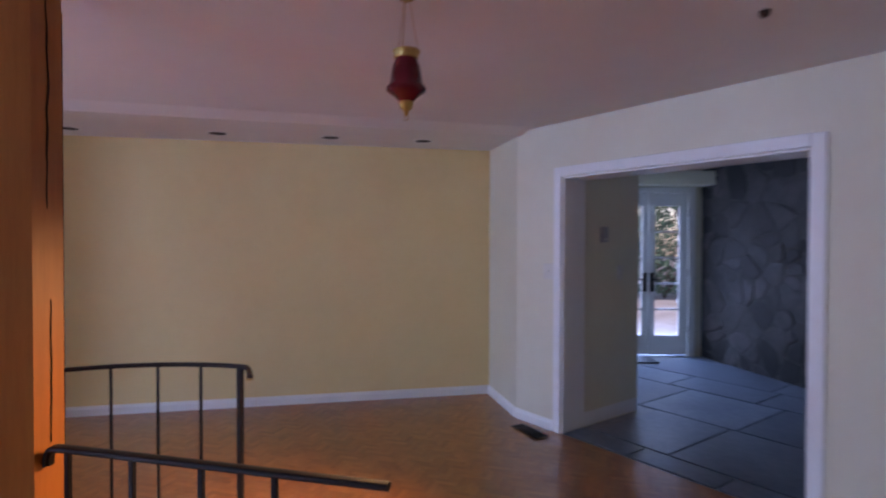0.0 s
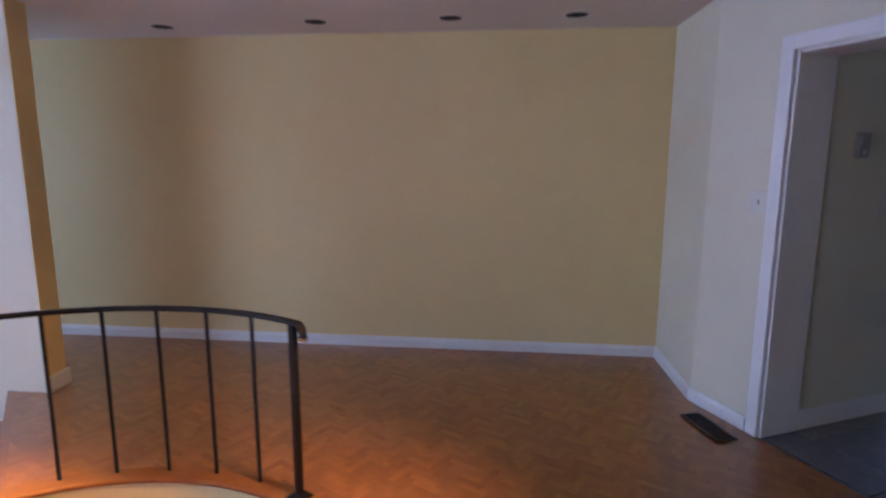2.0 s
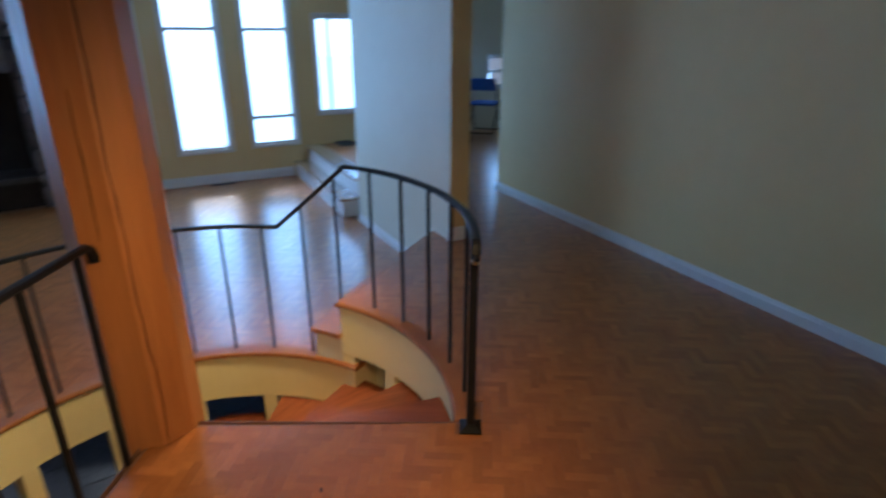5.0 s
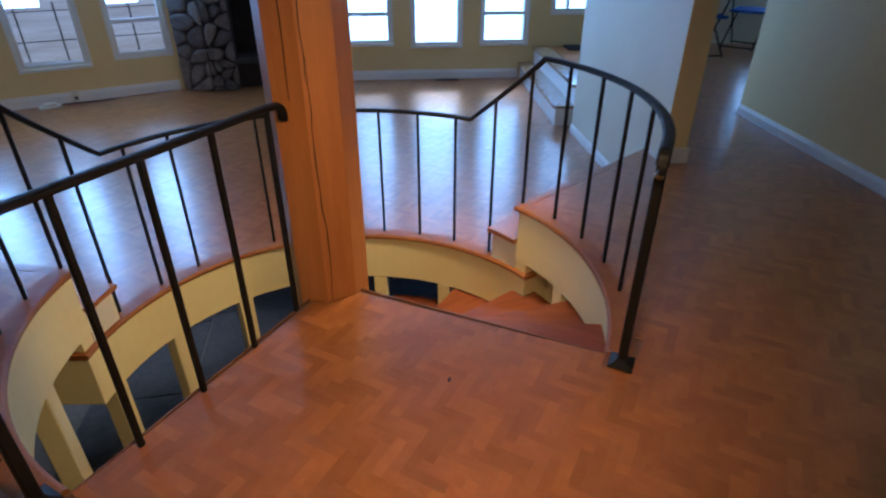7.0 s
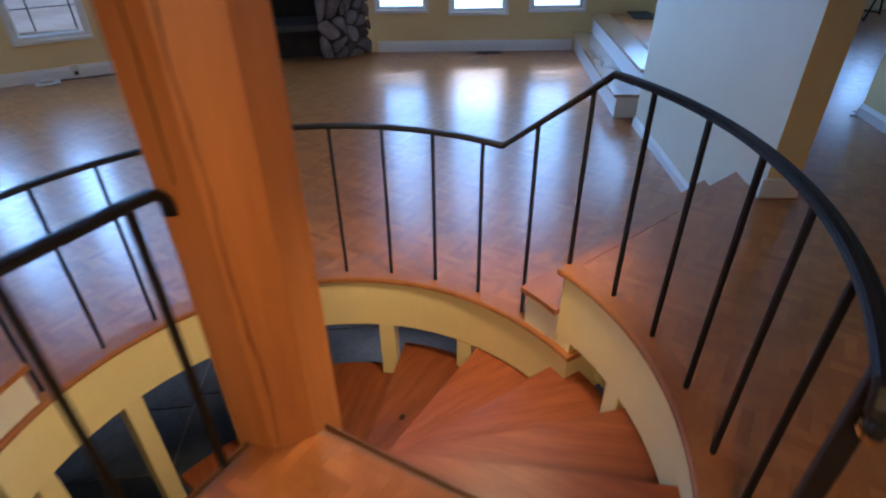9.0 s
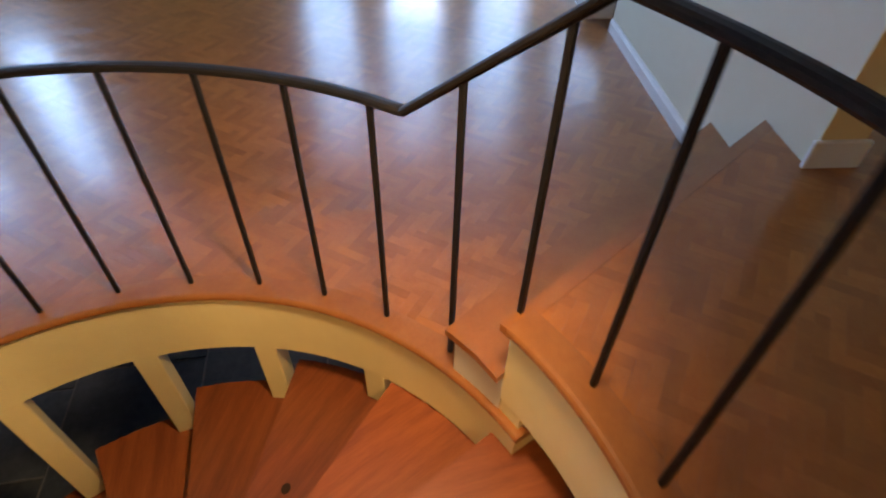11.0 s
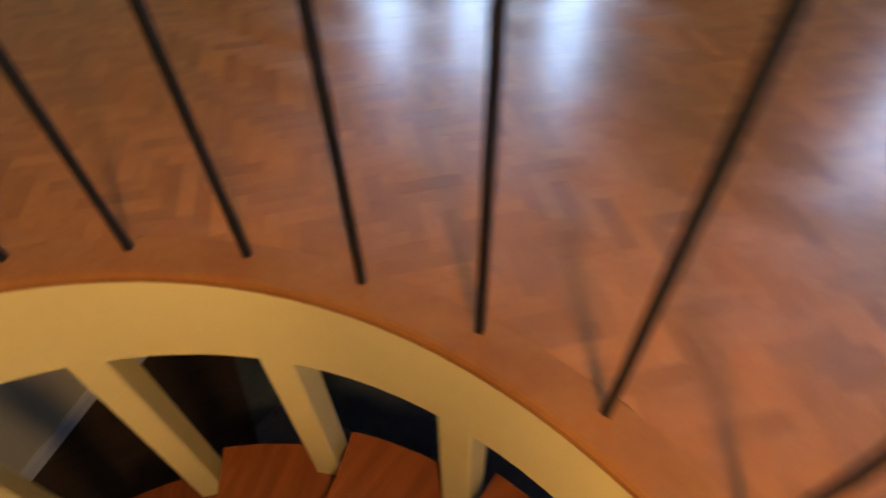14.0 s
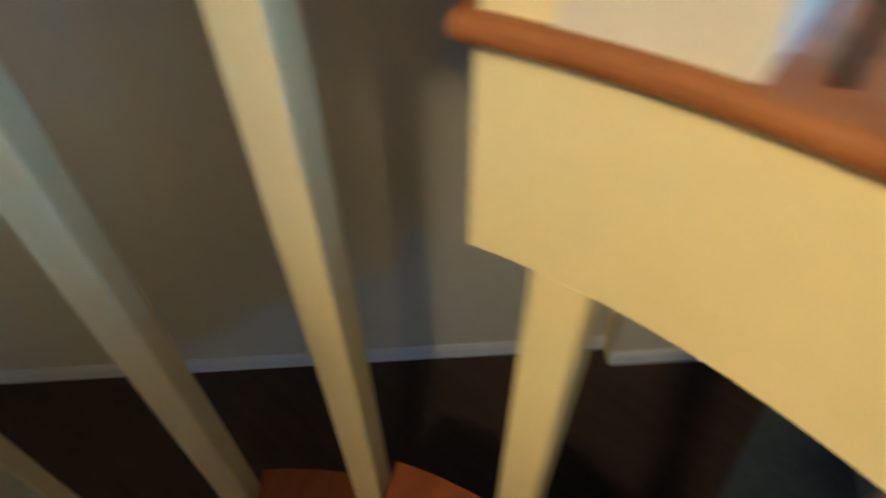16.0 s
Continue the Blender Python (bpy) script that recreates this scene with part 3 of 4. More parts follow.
entry_pts = [JAMB + OPEN_N * 0.02, JAMB_R + OPEN_N * 0.02, JAMB_R + OPEN_D * 2.2 + OPEN_N * 0.2, ST_B + V((0.2, 0, 0)), ST_A + V((0.2, 0.2, 0)), V((0.9, 7.4, 0)), V((1.7, 5.0, 0))]
floor_entry = structure(part("floor_entry", prism(entry_pts, -0.3, -0.008), M_GROUT), "blue-grey slate slab floor of the entry hall", "floor")

# ceilings
structure(part("ceiling", prism([(-9.5, -6.5), (5, -6.5), (5, 8), (-9.5, 8)], CEIL, CEIL + 0.2), M_CEIL), "off-white painted ceiling", "ceiling")
sf = [V((-2.80, 3.42, 0)), V((0.97, 4.63, 0)), FAR_A + V((0.05, 0.02, 0)), FAR_B + V((-0.2, 0.02, 0))]
sfb = prism(sf, SOFFIT, CEIL - 0.002)
for v in sfb.verts:
    if v.co.z > SOFFIT + 0.01 and min((v.co.xy - q.xy).length for q in sf[:2]) < 0.01:
        v.co += V((0.05, -0.17, 0))
structure(part("ceiling_soffit", sfb, M_CEIL), "slightly lower off-white ceiling band with recessed lights", "ceiling")

# lower storey walls
wall("wall_lower", V((2.6, 2.37, 0)), V((-0.52, -0.75, 0)), LOW, -0.31, 1, mat=M_LOWWALL, label="olive-grey painted wall of the lower storey")
wall("wall_lower_jut", V((-0.58, -0.66, 0)), V((-1.75, -1.83, 0)), LOW, -0.31, 1, mat=M_LOWWALL, label="olive-grey painted wall of the lower storey")
wall("wall_lower_west", V((-6.6, -5.5, 0)), V((-6.6, 7.5, 0)), LOW, -0.7, 1, mat=M_LOWWALL, label="olive-grey painted wall with a wide window", holes=((8.5, 9.5, LOW + 1.2, LOW + 1.75),))
wall("wall_lower_north", V((-6.6, 4.4, 0)), V((4.4, 5.6, 0)), LOW, -0.31, 1, mat=M_LOWWALL, label="olive-grey painted wall of the lower storey")
wall("wall_lower_south", V((-6.6, -3.4, 0)), V((-1.0, -3.4, 0)), LOW, -0.31, -1, mat=M_LOWWALL, label="olive-grey painted wall of the lower storey")
wall("wall_lower_east", V((4.3, -5.5, 0)), V((4.3, 7.5, 0)), LOW, -0.31, -1, mat=M_LOWWALL, label="olive-grey painted wall of the lower storey")

# baseboards
skirting(FAR_A, FAR_B, 0, 1)
skirting(BEND, FAR_A, 0, -1 * -1)
skirting(JAMB - OPEN_D * 0.08, BEND, 0, 1)
skirting(PIER_B, V((-3.33, 3.187, 0)), -DROP, -1)
skirting(WA + WD * 0.05, DAIS_A - WD * 0.03, -DROP, -1, h=0.12)
skirting(LA, LIV_S, -DROP, 1, h=0.12)
skirting(IW1, IW0, 0, -1, h=0.11)
skirting(V((2.6, 2.37, 0)), V((-0.52, -0.75, 0)), LOW + 0.014, -1, h=0.1)
skirting(V((-0.58, -0.66, 0)), V((-1.75, -1.83, 0)), LOW + 0.014, -1, h=0.1)
pf = PIER_A + PIER_N * 0.075
structure(part("baseboard_pier", boxbm((0.02, 0.19, 0.10), Matrix.Translation(pf + V((0.012, 0, 0.05))) @ Matrix.Rotation(math.atan2(PIER_N.y, PIER_N.x) - math.pi / 2, 4, "Z"), 0.004), M_WHITE), "white block foot of the corridor wall end", "baseboard")

# ---- cased opening ----
cas = thing("opening_casing", "white painted casing round the wide opening to the entry hall", "door frame")
RZ = Matrix.Rotation(math.atan2(OPEN_D.y, OPEN_D.x), 4, "Z")


def casing(p, size, up):
    return boxbm(size, Matrix.Translation(p + V((0, 0, up))) @ RZ, 0.004)


TOP = 1.93
OL = (JAMB_R - JAMB).length
part("side_casing", casing(JAMB - OPEN_D * 0.035 - OPEN_N * 0.01, (0.07, 0.02, TOP + 0.07), (TOP + 0.07) / 2), M_WHITE, cas)
part("side_casing", casing(JAMB_R + OPEN_D * 0.035 - OPEN_N * 0.01, (0.07, 0.02, TOP + 0.07), (TOP + 0.07) / 2), M_WHITE, cas)
part("head_casing", casing((JAMB + JAMB_R) / 2 - OPEN_N * 0.0115, (OL, 0.023, 0.07), TOP + 0.036), M_WHITE, cas)
part("side_lining", casing(JAMB + OPEN_D * 0.008 + OPEN_N * 0.125, (0.016, 0.25, TOP), TOP / 2), M_WHITE, cas)
part("side_lining", casing(JAMB_R - OPEN_D * 0.008 + OPEN_N * 0.125, (0.016, 0.25, TOP), TOP / 2), M_WHITE, cas)
part("head_lining", casing((JAMB + JAMB_R) / 2 + OPEN_N * 0.125, (OL - 0.04, 0.25, 0.016), TOP - 0.008), M_WHITE, cas)

# ---- iron railings ----
RAIL_PROF = [(-0.016, -0.008), (-0.008, -0.008), (-0.008, -0.013), (0.008, -0.013), (0.008, -0.008), (0.016, -0.008), (0.0185, -0.003), (0.0175, 0.004), (0.012, 0.008), (0.0, 0.0095), (-0.012, 0.008), (-0.0175, 0.004), (-0.0185, -0.003)]
ZU, ZL = 0.778, 0.398
BAL = [76.9] + [87.9 + 10.96 * i for i in range(5)] + [143.3, 153.8] + [165.6 + 11.12 * i for i in range(9)]


def rail_z(a):
    """Height of the rail's middle at a heading on the half beside the pier wall."""
    if a < 139.8:
        return ZU
    if a > 161.2:
        return ZL
    return ZU + (ZL - ZU) * (a - 139.8) / 21.4


def floor_z(a):
    return 0.004 if a < 142.5 else (-DROP / 2 if a < 151.0 else -DROP + 0.004)


def bar(parent, foot, top, w, name, turn=0.0):
    m_ = Matrix.Translation((foot[0], foot[1], (foot[2] + top) / 2)) @ Matrix.Rotation(radians(turn), 4, "Z")
    return part(name, boxbm((w, w, top - foot[2]), m_, w * 0.12), M_IRON, parent)


def plate(parent, foot, turn):
    bm_ = bmesh.new()
    lathe([(0.0, 0.0), (0.058, 0.0), (0.058, 0.006), (0.030, 0.016), (0.022, 0.026), (0.0, 0.026)], Matrix.Translation(foot) @ Matrix.Rotation(radians(turn + 45), 4, "Z"), 4, bm_)
    return part("base_plate", bm_, M_IRON, parent)


def scroll(p, d, z):
    """Points of a lamb's tongue that runs on from p along d and turns down."""
    out = []
    for k in range(1, 8):
        t_ = k / 7 * 1.9
        out.append(V((p.x, p.y, z)) + d * (0.036 * math.sin(min(t_, 1.75)) + 0.034) + V((0, 0, -0.045 * (1 - math.cos(t_)))))
    return out


railing = thing("iron_railing", "black wrought-iron railing with square balusters round the stairwell", "railing")
# rail round the ring
pts = []
a_list = [77.5 + i * 2.225 for i in range(29)] + [141.4 + i * 1.8 for i in range(11)]
a_list = [x for x in a_list if x < 161] + [161.2] + [161.8 + 3 * i for i in range(100) if 161.8 + 3 * i < 258.8]
a_list = a_list + [mirror_angle(x) for x in a_list if x <= 161.3][::-1]
for x in a_list:
    half = x if x <= AXIS else mirror_angle(x)
    pts.append(ring(RB, x, rail_z(half)))
d0 = (pts[0] - pts[1])
d0.z = 0
d0.normalize()
tong = scroll(pts[0], d0, ZU)
part("handrail", sweep(tong[::-1] + pts, RAIL_PROF), M_IRON, railing, "flat black handrail that dips over the steps")
for i in range(0, 25):
    a = BAL[i] if i < 17 else mirror_angle(BAL[24 - i])
    half = a if a <= AXIS else mirror_angle(a)
    z0 = floor_z(half)
    if i in (0, 24):
        foot = ring(RB, a, z0)
        bar(railing, foot, ZU - 0.01, 0.030, "newel", a)
        plate(railing, foot, a)
        if i == 0:
            part("worn_tip", sweep([tong[-1], tong[-1] + (tong[-1] - tong[-2]) * 0.9], [(s_ * 1.04, u_ * 1.04) for s_, u_ in RAIL_PROF]), M_BRASS, railing, "worn brass-coloured tip of the handrail")
    else:
        bar(railing, ring(RB, a, z0), rail_z(half) - 0.008, 0.014, "baluster", a)

# straight railing from the post along the landing
landing_rail = thing("landing_railing", "straight black iron railing along the landing beside the post", "railing")
AR = -11.5
rd = V((math.cos(radians(AR)), math.sin(radians(AR)), 0))
ZR = ZU + 0.018
ends = [ring(r, AR, ZR) for r in (1.30, 1.2, 0.9, 0.6, 0.3, 0.228)]
part("handrail", sweep(ends + scroll(ends[-1], -rd, ZR)[0:7], RAIL_PROF), M_IRON, landing_rail, "flat black handrail with a turned-down end")
for r in (0.237, 0.478, 0.72, 0.96):
    bar(landing_rail, ring(r, AR, 0.0), ZR - 0.008, 0.017, "baluster", AR)

# ---- windows and doors ----


def window(name, a, d, n, hole, bars, label, mullions=()):
    """A white window in a wall's opening: jamb frame, sill, stop bars and panes. a, d, n: the wall's start, run and room side."""
    s0, s1, z0, z1 = hole
    w = tagged(new(name), label, "window", "", "structure")
    rz = Matrix.Rotation(math.atan2(d.y, d.x), 4, "Z")

    def piece(nm, s, z, size, depth=0.0, mat=M_WHITE, bevel=0.003):
        c_ = a + d * s - n * (0.07 - depth) + V((0, 0, z))
        return part(nm, boxbm(size, Matrix.Translation(c_) @ rz, bevel), mat, w)
    f = 0.035
    piece("window_frame", (s0 + s1) / 2, z1 - f / 2, (s1 - s0, 0.10, f))
    piece("window_frame", (s0 + s1) / 2, z0 + f / 2, (s1 - s0, 0.10, f))
    piece("window_frame", s0 + f / 2, (z0 + z1) / 2, (f, 0.099, z1 - z0 - 2 * f))
    piece("window_frame", s1 - f / 2, (z0 + z1) / 2, (f, 0.099, z1 - z0 - 2 * f))
    # flat casing on the room side
    k = 0.035
    piece("casing", (s0 + s1) / 2, z1 + k / 2, (s1 - s0 + 2 * k, 0.016, k), 0.078)
    piece("casing", (s0 + s1) / 2, z0 - k / 2, (s1 - s0 + 2 * k, 0.016, k), 0.078)
    piece("casing", s0 - k / 2, (z0 + z1) / 2, (k, 0.015, z1 - z0), 0.078)
    piece("casing", s1 + k / 2, (z0 + z1) / 2, (k, 0.015, z1 - z0), 0.078)
    for z in bars:
        piece("glazing_bar", (s0 + s1) / 2, z, (s1 - s0 - 2 * f, 0.07, 0.045))
    for s in mullions:
        piece("glazing_bar", s, (z0 + z1) / 2, (0.03, 0.066, z1 - z0 - 2 * f))
    zs = [z0 + f] + sorted(bars) + [z1 - f]
    for za, zb in zip(zs, zs[1:]):
        g_ = piece("pane", (s0 + s1) / 2, (za + zb) / 2, (s1 - s0 - 2 * f, 0.006, zb - za - 0.01), 0.0, M_GLASS, 0)
        g_.visible_shadow = False
    return w


TALL = "tall white-framed fixed window with plain panes"
window("window_1", WA, WD, WN, FARW[0], (0.405, 1.49), TALL)
window("window_2", WA, WD, WN, FARW[1], (1.49,), TALL)
window("window_3", WA, WD, WN, FARW[2], (0.405, 1.49), TALL)
window("window_4", WA, WD, WN, FARW[3], (), "white-framed sliding window above the raised floor", (2.92,))
window("window_5", LA, LD, LN, LEFTW[0], (0.42, 1.49), TALL)
window("window_6", LA, LD, LN, LEFTW[1], (1.49,), TALL)
window("window_7", LA, LD, LN, LEFTW[2], (0.42, 1.49), TALL)

# glazed double doors of the entry hall
DR_A, DR_D = V((2.33, 7.167, 0)), V((1, 0.0085, 0)).normalized()
DR_N = V((0, -1, 0))


def door_leaf(name, s0, s1, handle_s, label):
    w = tagged(new(name), label, "door", "", "structure")
    z1 = 2.05

    def piece(nm, s, z, size, y=0.0, mat=M_WHITE, bevel=0.003, par=None):
        return part(nm, boxbm(size, Matrix.Translation(DR_A + DR_D * s + V((0, 0.05 + y, z))), bevel), mat, par or w)
    sa, sb = (0.075, 0.095) if handle_s < (s0 + s1) / 2 else (0.095, 0.075)
    piece("stile", s0 + sa / 2, z1 / 2 + 0.01, (sa, 0.045, z1 - 0.02))
    piece("stile", s1 - sb / 2, z1 / 2 + 0.01, (sb, 0.045, z1 - 0.02))
    gw = s1 - s0 - sa - sb
    sm = (s0 + sa + s1 - sb) / 2
    piece("bottom_rail", sm, 0.14, (gw, 0.044, 0.24))
    piece("top_rail", sm, z1 - 0.08, (gw, 0.044, 0.16))
    z0, zt = 0.26, z1 - 0.16
    h = (zt - z0) / 5
    for k in range(1, 5):
        piece("glazing_bar", sm, z0 + h * k, (gw, 0.03, 0.022))
    for k in range(5):
        g_ = piece("pane", sm, z0 + h * (k + 0.5), (gw, 0.005, h - 0.02), 0, M_GLASS, 0)
        g_.visible_shadow = False
    hp = piece("handle_plate", handle_s, 0.93, (0.05, 0.012, 0.24), -0.03, M_IRON, 0.003)
    piece("lever", handle_s + (0.05 if handle_s < (s0 + s1) / 2 else -0.05), 0.97, (0.11, 0.016, 0.018), -0.065, M_IRON, 0.004, hp)
    return w


door_leaf("door_1", 0.01, 0.482, 0.44, "white glazed door leaf with five panes, closed")
door_leaf("door_2", 0.490, 0.965, 0.53, "white glazed door leaf with five panes, closed")
df = thing("door_frame", "white painted frame of the glazed double doors", "door frame")
for s, w_ in ((-0.04, 0.08), (1.01, 0.08)):
    part("jamb", boxbm((w_, 0.16, 2.12), Matrix.Translation(DR_A + DR_D * s + V((0, 0.055, 1.06))), 0.004), M_WHITE, df)
part("head", boxbm((0.97, 0.158, 0.07), Matrix.Translation(DR_A + DR_D * 0.485 + V((0, 0.055, 2.085))), 0.004), M_WHITE, df)
for z in (0.35, 1.05, 1.8):
    part("hinge", boxbm((0.02, 0.02, 0.09), Matrix.Translation(DR_A + DR_D * 0.972 + V((0, -0.005, z))), 0.003), M_GREY, df)
val = thing("valance_box", "long pale wooden valance box above the double doors", "valance")
part("box", boxbm((2.0, 0.2, 0.17), Matrix.Translation((2.65, 7.05, 2.215)), 0.008), M_PALE, val)
mat_ = thing("door_mat", "small dark rubber mat on the slate before the doors", "mat")
part("mat", boxbm((0.7, 0.35, 0.02), Matrix.Translation((2.45, 6.9, 0.012)), 0.006), M_MAT, mat_)

# unseen window, added only as a source for the entry fill light
window("unseen_window", V((1.1, 7.16, 0)), DR_D, DR_N, (0.20, 0.95, 0.4, 2.0), (1.2,), "unseen white-framed window, added to give the entry fill light a source")

# dining corner window beyond the corridor
DN_A = WA + WD * 4.6
DN_D = (V((-8.2, 6.0, 0)) - DN_A).normalized()
window("window_8", DN_A, DN_D, V((DN_D.y, -DN_D.x, 0)), (0.90, 1.40, 0.66, 1.12), (0.89,), "small white window of the dining corner")

# ---- raised floor edge of the corner platform ----
ds = thing("platform_steps", "two white-riser oak steps up to the raised window corner", "steps")
e = (DAIS_B - DAIS_A).normalized()
nrm = V((e.y, -e.x, 0))                       # towards the living room
z1 = -DROP / 2
A0, B0 = DAIS_A, DAIS_B
part("riser", prism([A0, B0, B0 - nrm * 0.185, A0 - nrm * 0.185], -DROP - 0.01, z1 - 0.026), M_WHITE, ds)
part("tread", prism([A0 + nrm * 0.025, B0 + nrm * 0.025 + e * 0.02, B0 - nrm * 0.185 + e * 0.02, A0 - nrm * 0.185], z1 - 0.026, z1), M_STEP, ds)
part("riser", prism([A0 - nrm * 0.180, B0 - nrm * 0.180 - e * 0.0, B0 - nrm * 0.205, A0 - nrm * 0.205], z1, -0.026), M_WHITE, ds)
part("tread", prism([A0 - nrm * 0.155, B0 - nrm * 0.155, B0 - nrm * 0.36, A0 - nrm * 0.36], -0.026, 0.003), M_STEP, ds)
pm = thing("platform_mat", "dark flat mat on the raised window corner floor", "mat")
part("mat", prism([V((-7.15, 2.57, 0)), V((-6.72, 2.675, 0)), V((-6.78, 2.90, 0)), V((-7.21, 2.795, 0))], 0.004, 0.012), M_MAT, pm)

# ---- fireplace ----
fire = thing("stone_fireplace", "rough fieldstone corner fireplace with a raised hearth shelf and dark firebox", "fireplace")
FA, FB = FIRE[1], FIRE[2]
fd = (FB - FA).normalized()
fn = V((fd.y, -fd.x, 0))
if fn.dot(V((CX, CY, 0)) - FA) < 0:
    fn = -fn
FLEN = (FB - FA).length
P = 0.30


def fblock(nm, s0, s1, d0, d1, z0, z1, mat):
    pts = [FA + fd * s0 - fn * d0, FA + fd * s1 - fn * d0, FA + fd * s1 - fn * d1, FA + fd * s0 - fn * d1]
    return part(nm, prism(pts, z0, z1), mat, fire)


fblock("core", 0.02, P, 0.02, 0.55, -DROP, CEIL, M_MORTAR)
fblock("core", FLEN - P, FLEN - 0.02, 0.02, 0.55, -DROP, CEIL, M_MORTAR)
fblock("core", P, FLEN - P, 0.02, 0.55, 1.05, CEIL, M_MORTAR)
fblock("firebox", P, FLEN - P, 0.50, 0.56, -DROP, 1.05, M_FIREDARK)
fblock("hearth_shelf", P - 0.02, FLEN - P + 0.02, -0.02, 0.5, -0.09, -0.03, M_MORTAR)
# near-black colour puts in the shade of the recess under the shelf
fblock("hearth_base", P, FLEN - P, 0.12, 0.5, -DROP, -0.09, M_FIREDARK)
for sgn, q0, q1 in ((0, FIRE[0], FA), (1, FB, FIRE[3])):
    d_ = (q1 - q0).normalized()
    n_ = V((-d_.y, d_.x, 0))
    if n_.dot(V((CX, CY, 0)) - q0) > 0:
        n_ = -n_
    part("core", prism([q0, q1, q1 + n_ * 0.3, q0 + n_ * 0.3], -DROP, CEIL, None), M_MORTAR, fire)

# ---- ceiling fixtures ----


def can_light(p, z, lit=False):
    t_ = thing("recessed_light", "round recessed ceiling light, %s" % ("glowing warm" if lit else "switched off, dark inside"), "ceiling light", "" if lit else "recessed lights in the ceiling band")
    t_.location = (p.x, p.y, z)
    bm_ = bmesh.new()
    lathe([(0.070, -0.001), (0.072, -0.005), (0.084, -0.004), (0.086, 0.0)], None, 28, bm_)
    part("trim_ring", bm_, M_WHITE, t_, smooth=True)
    # flat black disc on the ceiling face, painted shade instead of a real recess
    bm_ = bmesh.new()
    lathe([(0.0, -0.0025), (0.0715, -0.0025)], None, 28, bm_)
    part("can", bm_, M_BLACK, t_)
    return t_


for x, y in ((-2.50, 4.21), (-1.45, 4.44), (-0.595, 4.645), (0.156, 4.83)):
    can_light(V((x, y, 0)), SOFFIT)
can_light(V((3.0, 5.6, 0)), CEIL)

sd = thing("smoke_detector", "small dark brown round detector on the ceiling", "detector")
sd.location = (1.668, 2.299, CEIL)
bm = bmesh.new()
lathe([(0.0, -0.024), (0.011, -0.024), (0.017, -0.014), (0.021, 0.0)], None, 20, bm)
part("body", bm, M_VENT, sd, smooth=True)

# hanging red lamp
lamp = thing("hanging_lamp", "hanging ruby glass lantern with brass bands on thin chains", "pendant lamp")
LX, LY = 0.312, 2.089
lamp.location = (LX, LY, 1.885)
bm = bmesh.new()
lathe([(0.024, 0.060), (0.050, 0.085), (0.070, 0.098), (0.072, 0.110), (0.060, 0.122), (0.055, 0.150), (0.050, 0.185), (0.040, 0.210), (0.040, 0.222)], None, 28, bm)
part("glass_body", bm, M_RED, lamp, "ruby red glass body", smooth=True)
bm = bmesh.new()
lathe([(0.040, 0.214), (0.046, 0.218), (0.042, 0.224), (0.048, 0.232), (0.052, 0.240), (0.047, 0.244), (0.035, 0.244)], None, 28, bm)
part("top_band", bm, M_BRASS, lamp, "brass crown band", smooth=True)
bm = bmesh.new()
lathe([(0.0, 0.012), (0.006, 0.012), (0.010, 0.028), (0.022, 0.038), (0.026, 0.052), (0.026, 0.062), (0.020, 0.066), (0.0, 0.066)], None, 24, bm)
part("bottom_finial", bm, M_BRASS, lamp, "turned brass finial", smooth=True)
ringm = bmesh.new()
tube([V((0.008 * math.cos(k * math.pi / 8), 0, 0.004 + 0.008 * math.sin(k * math.pi / 8))) for k in range(17)], 0.0014, 6, ringm)
part("pull_ring", ringm, M_BRASS, lamp)
top = CEIL - 1.885
for k in range(3):
    a_ = radians(20 + 120 * k)
    bm = bmesh.new()
    p0, p1 = V((0.045 * math.cos(a_), 0.045 * math.sin(a_), 0.243)), V((0.012 * math.cos(a_), 0.012 * math.sin(a_), top - 0.03))
    for i in range(24):
        q0, q1 = p0.lerp(p1, i / 24), p0.lerp(p1, (i + 0.86) / 24)
        tube([q0, q1], 0.0014, 5, bm)
    part("chain", bm, M_BRASS, lamp)
bm = bmesh.new()
lathe([(0.0, top - 0.035), (0.02, top - 0.03), (0.045, top - 0.01), (0.05, top)], None, 24, bm)
part("ceiling_rose", bm, M_BRASS, lamp, smooth=True)

# ---- registers, plates ----


def register(p, turn, L, W, z, slats):
    """A floor register with slats across its opening."""
    r_ = thing("floor_register", "brown metal floor register with narrow slots", "vent", "floor registers")
    r_.matrix_world = Matrix.Translation((p[0], p[1], z)) @ Matrix.Rotation(radians(turn), 4, "Z")
    # black sheet under the slats puts in the shade of the duct
    part("backing", boxbm((L - 0.02, W - 0.02, 0.002), Matrix.Translation((0, 0, 0.002))), M_BLACK, r_)
    for s_ in (-1, 1):
        part("frame", boxbm((L, 0.014, 0.006), Matrix.Translation((0, s_ * (W / 2 - 0.007), 0.005)), 0.0015), M_VENT, r_)
        part("frame", boxbm((0.014, W - 0.03, 0.006), Matrix.Translation((s_ * (L / 2 - 0.007), 0, 0.005)), 0.0015), M_VENT, r_)
    for k in range(slats):
        x_ = -L / 2 + 0.02 + (L - 0.04) * (k + 0.5) / slats
        part("slat", boxbm((0.006, W - 0.03, 0.005), Matrix.Translation((x_, 0, 0.0048))), M_VENT, r_)
    return r_


va, vb = V((0.925, 4.440, 0)), V((1.090, 4.178, 0))
register(((va + vb) / 2)[:2], math.degrees(math.atan2(vb.y - va.y, vb.x - va.x)), 0.31, 0.12, 0.006, 13)
register((-6.44, 1.15), 108, 0.30, 0.10, -DROP + 0.006, 11)

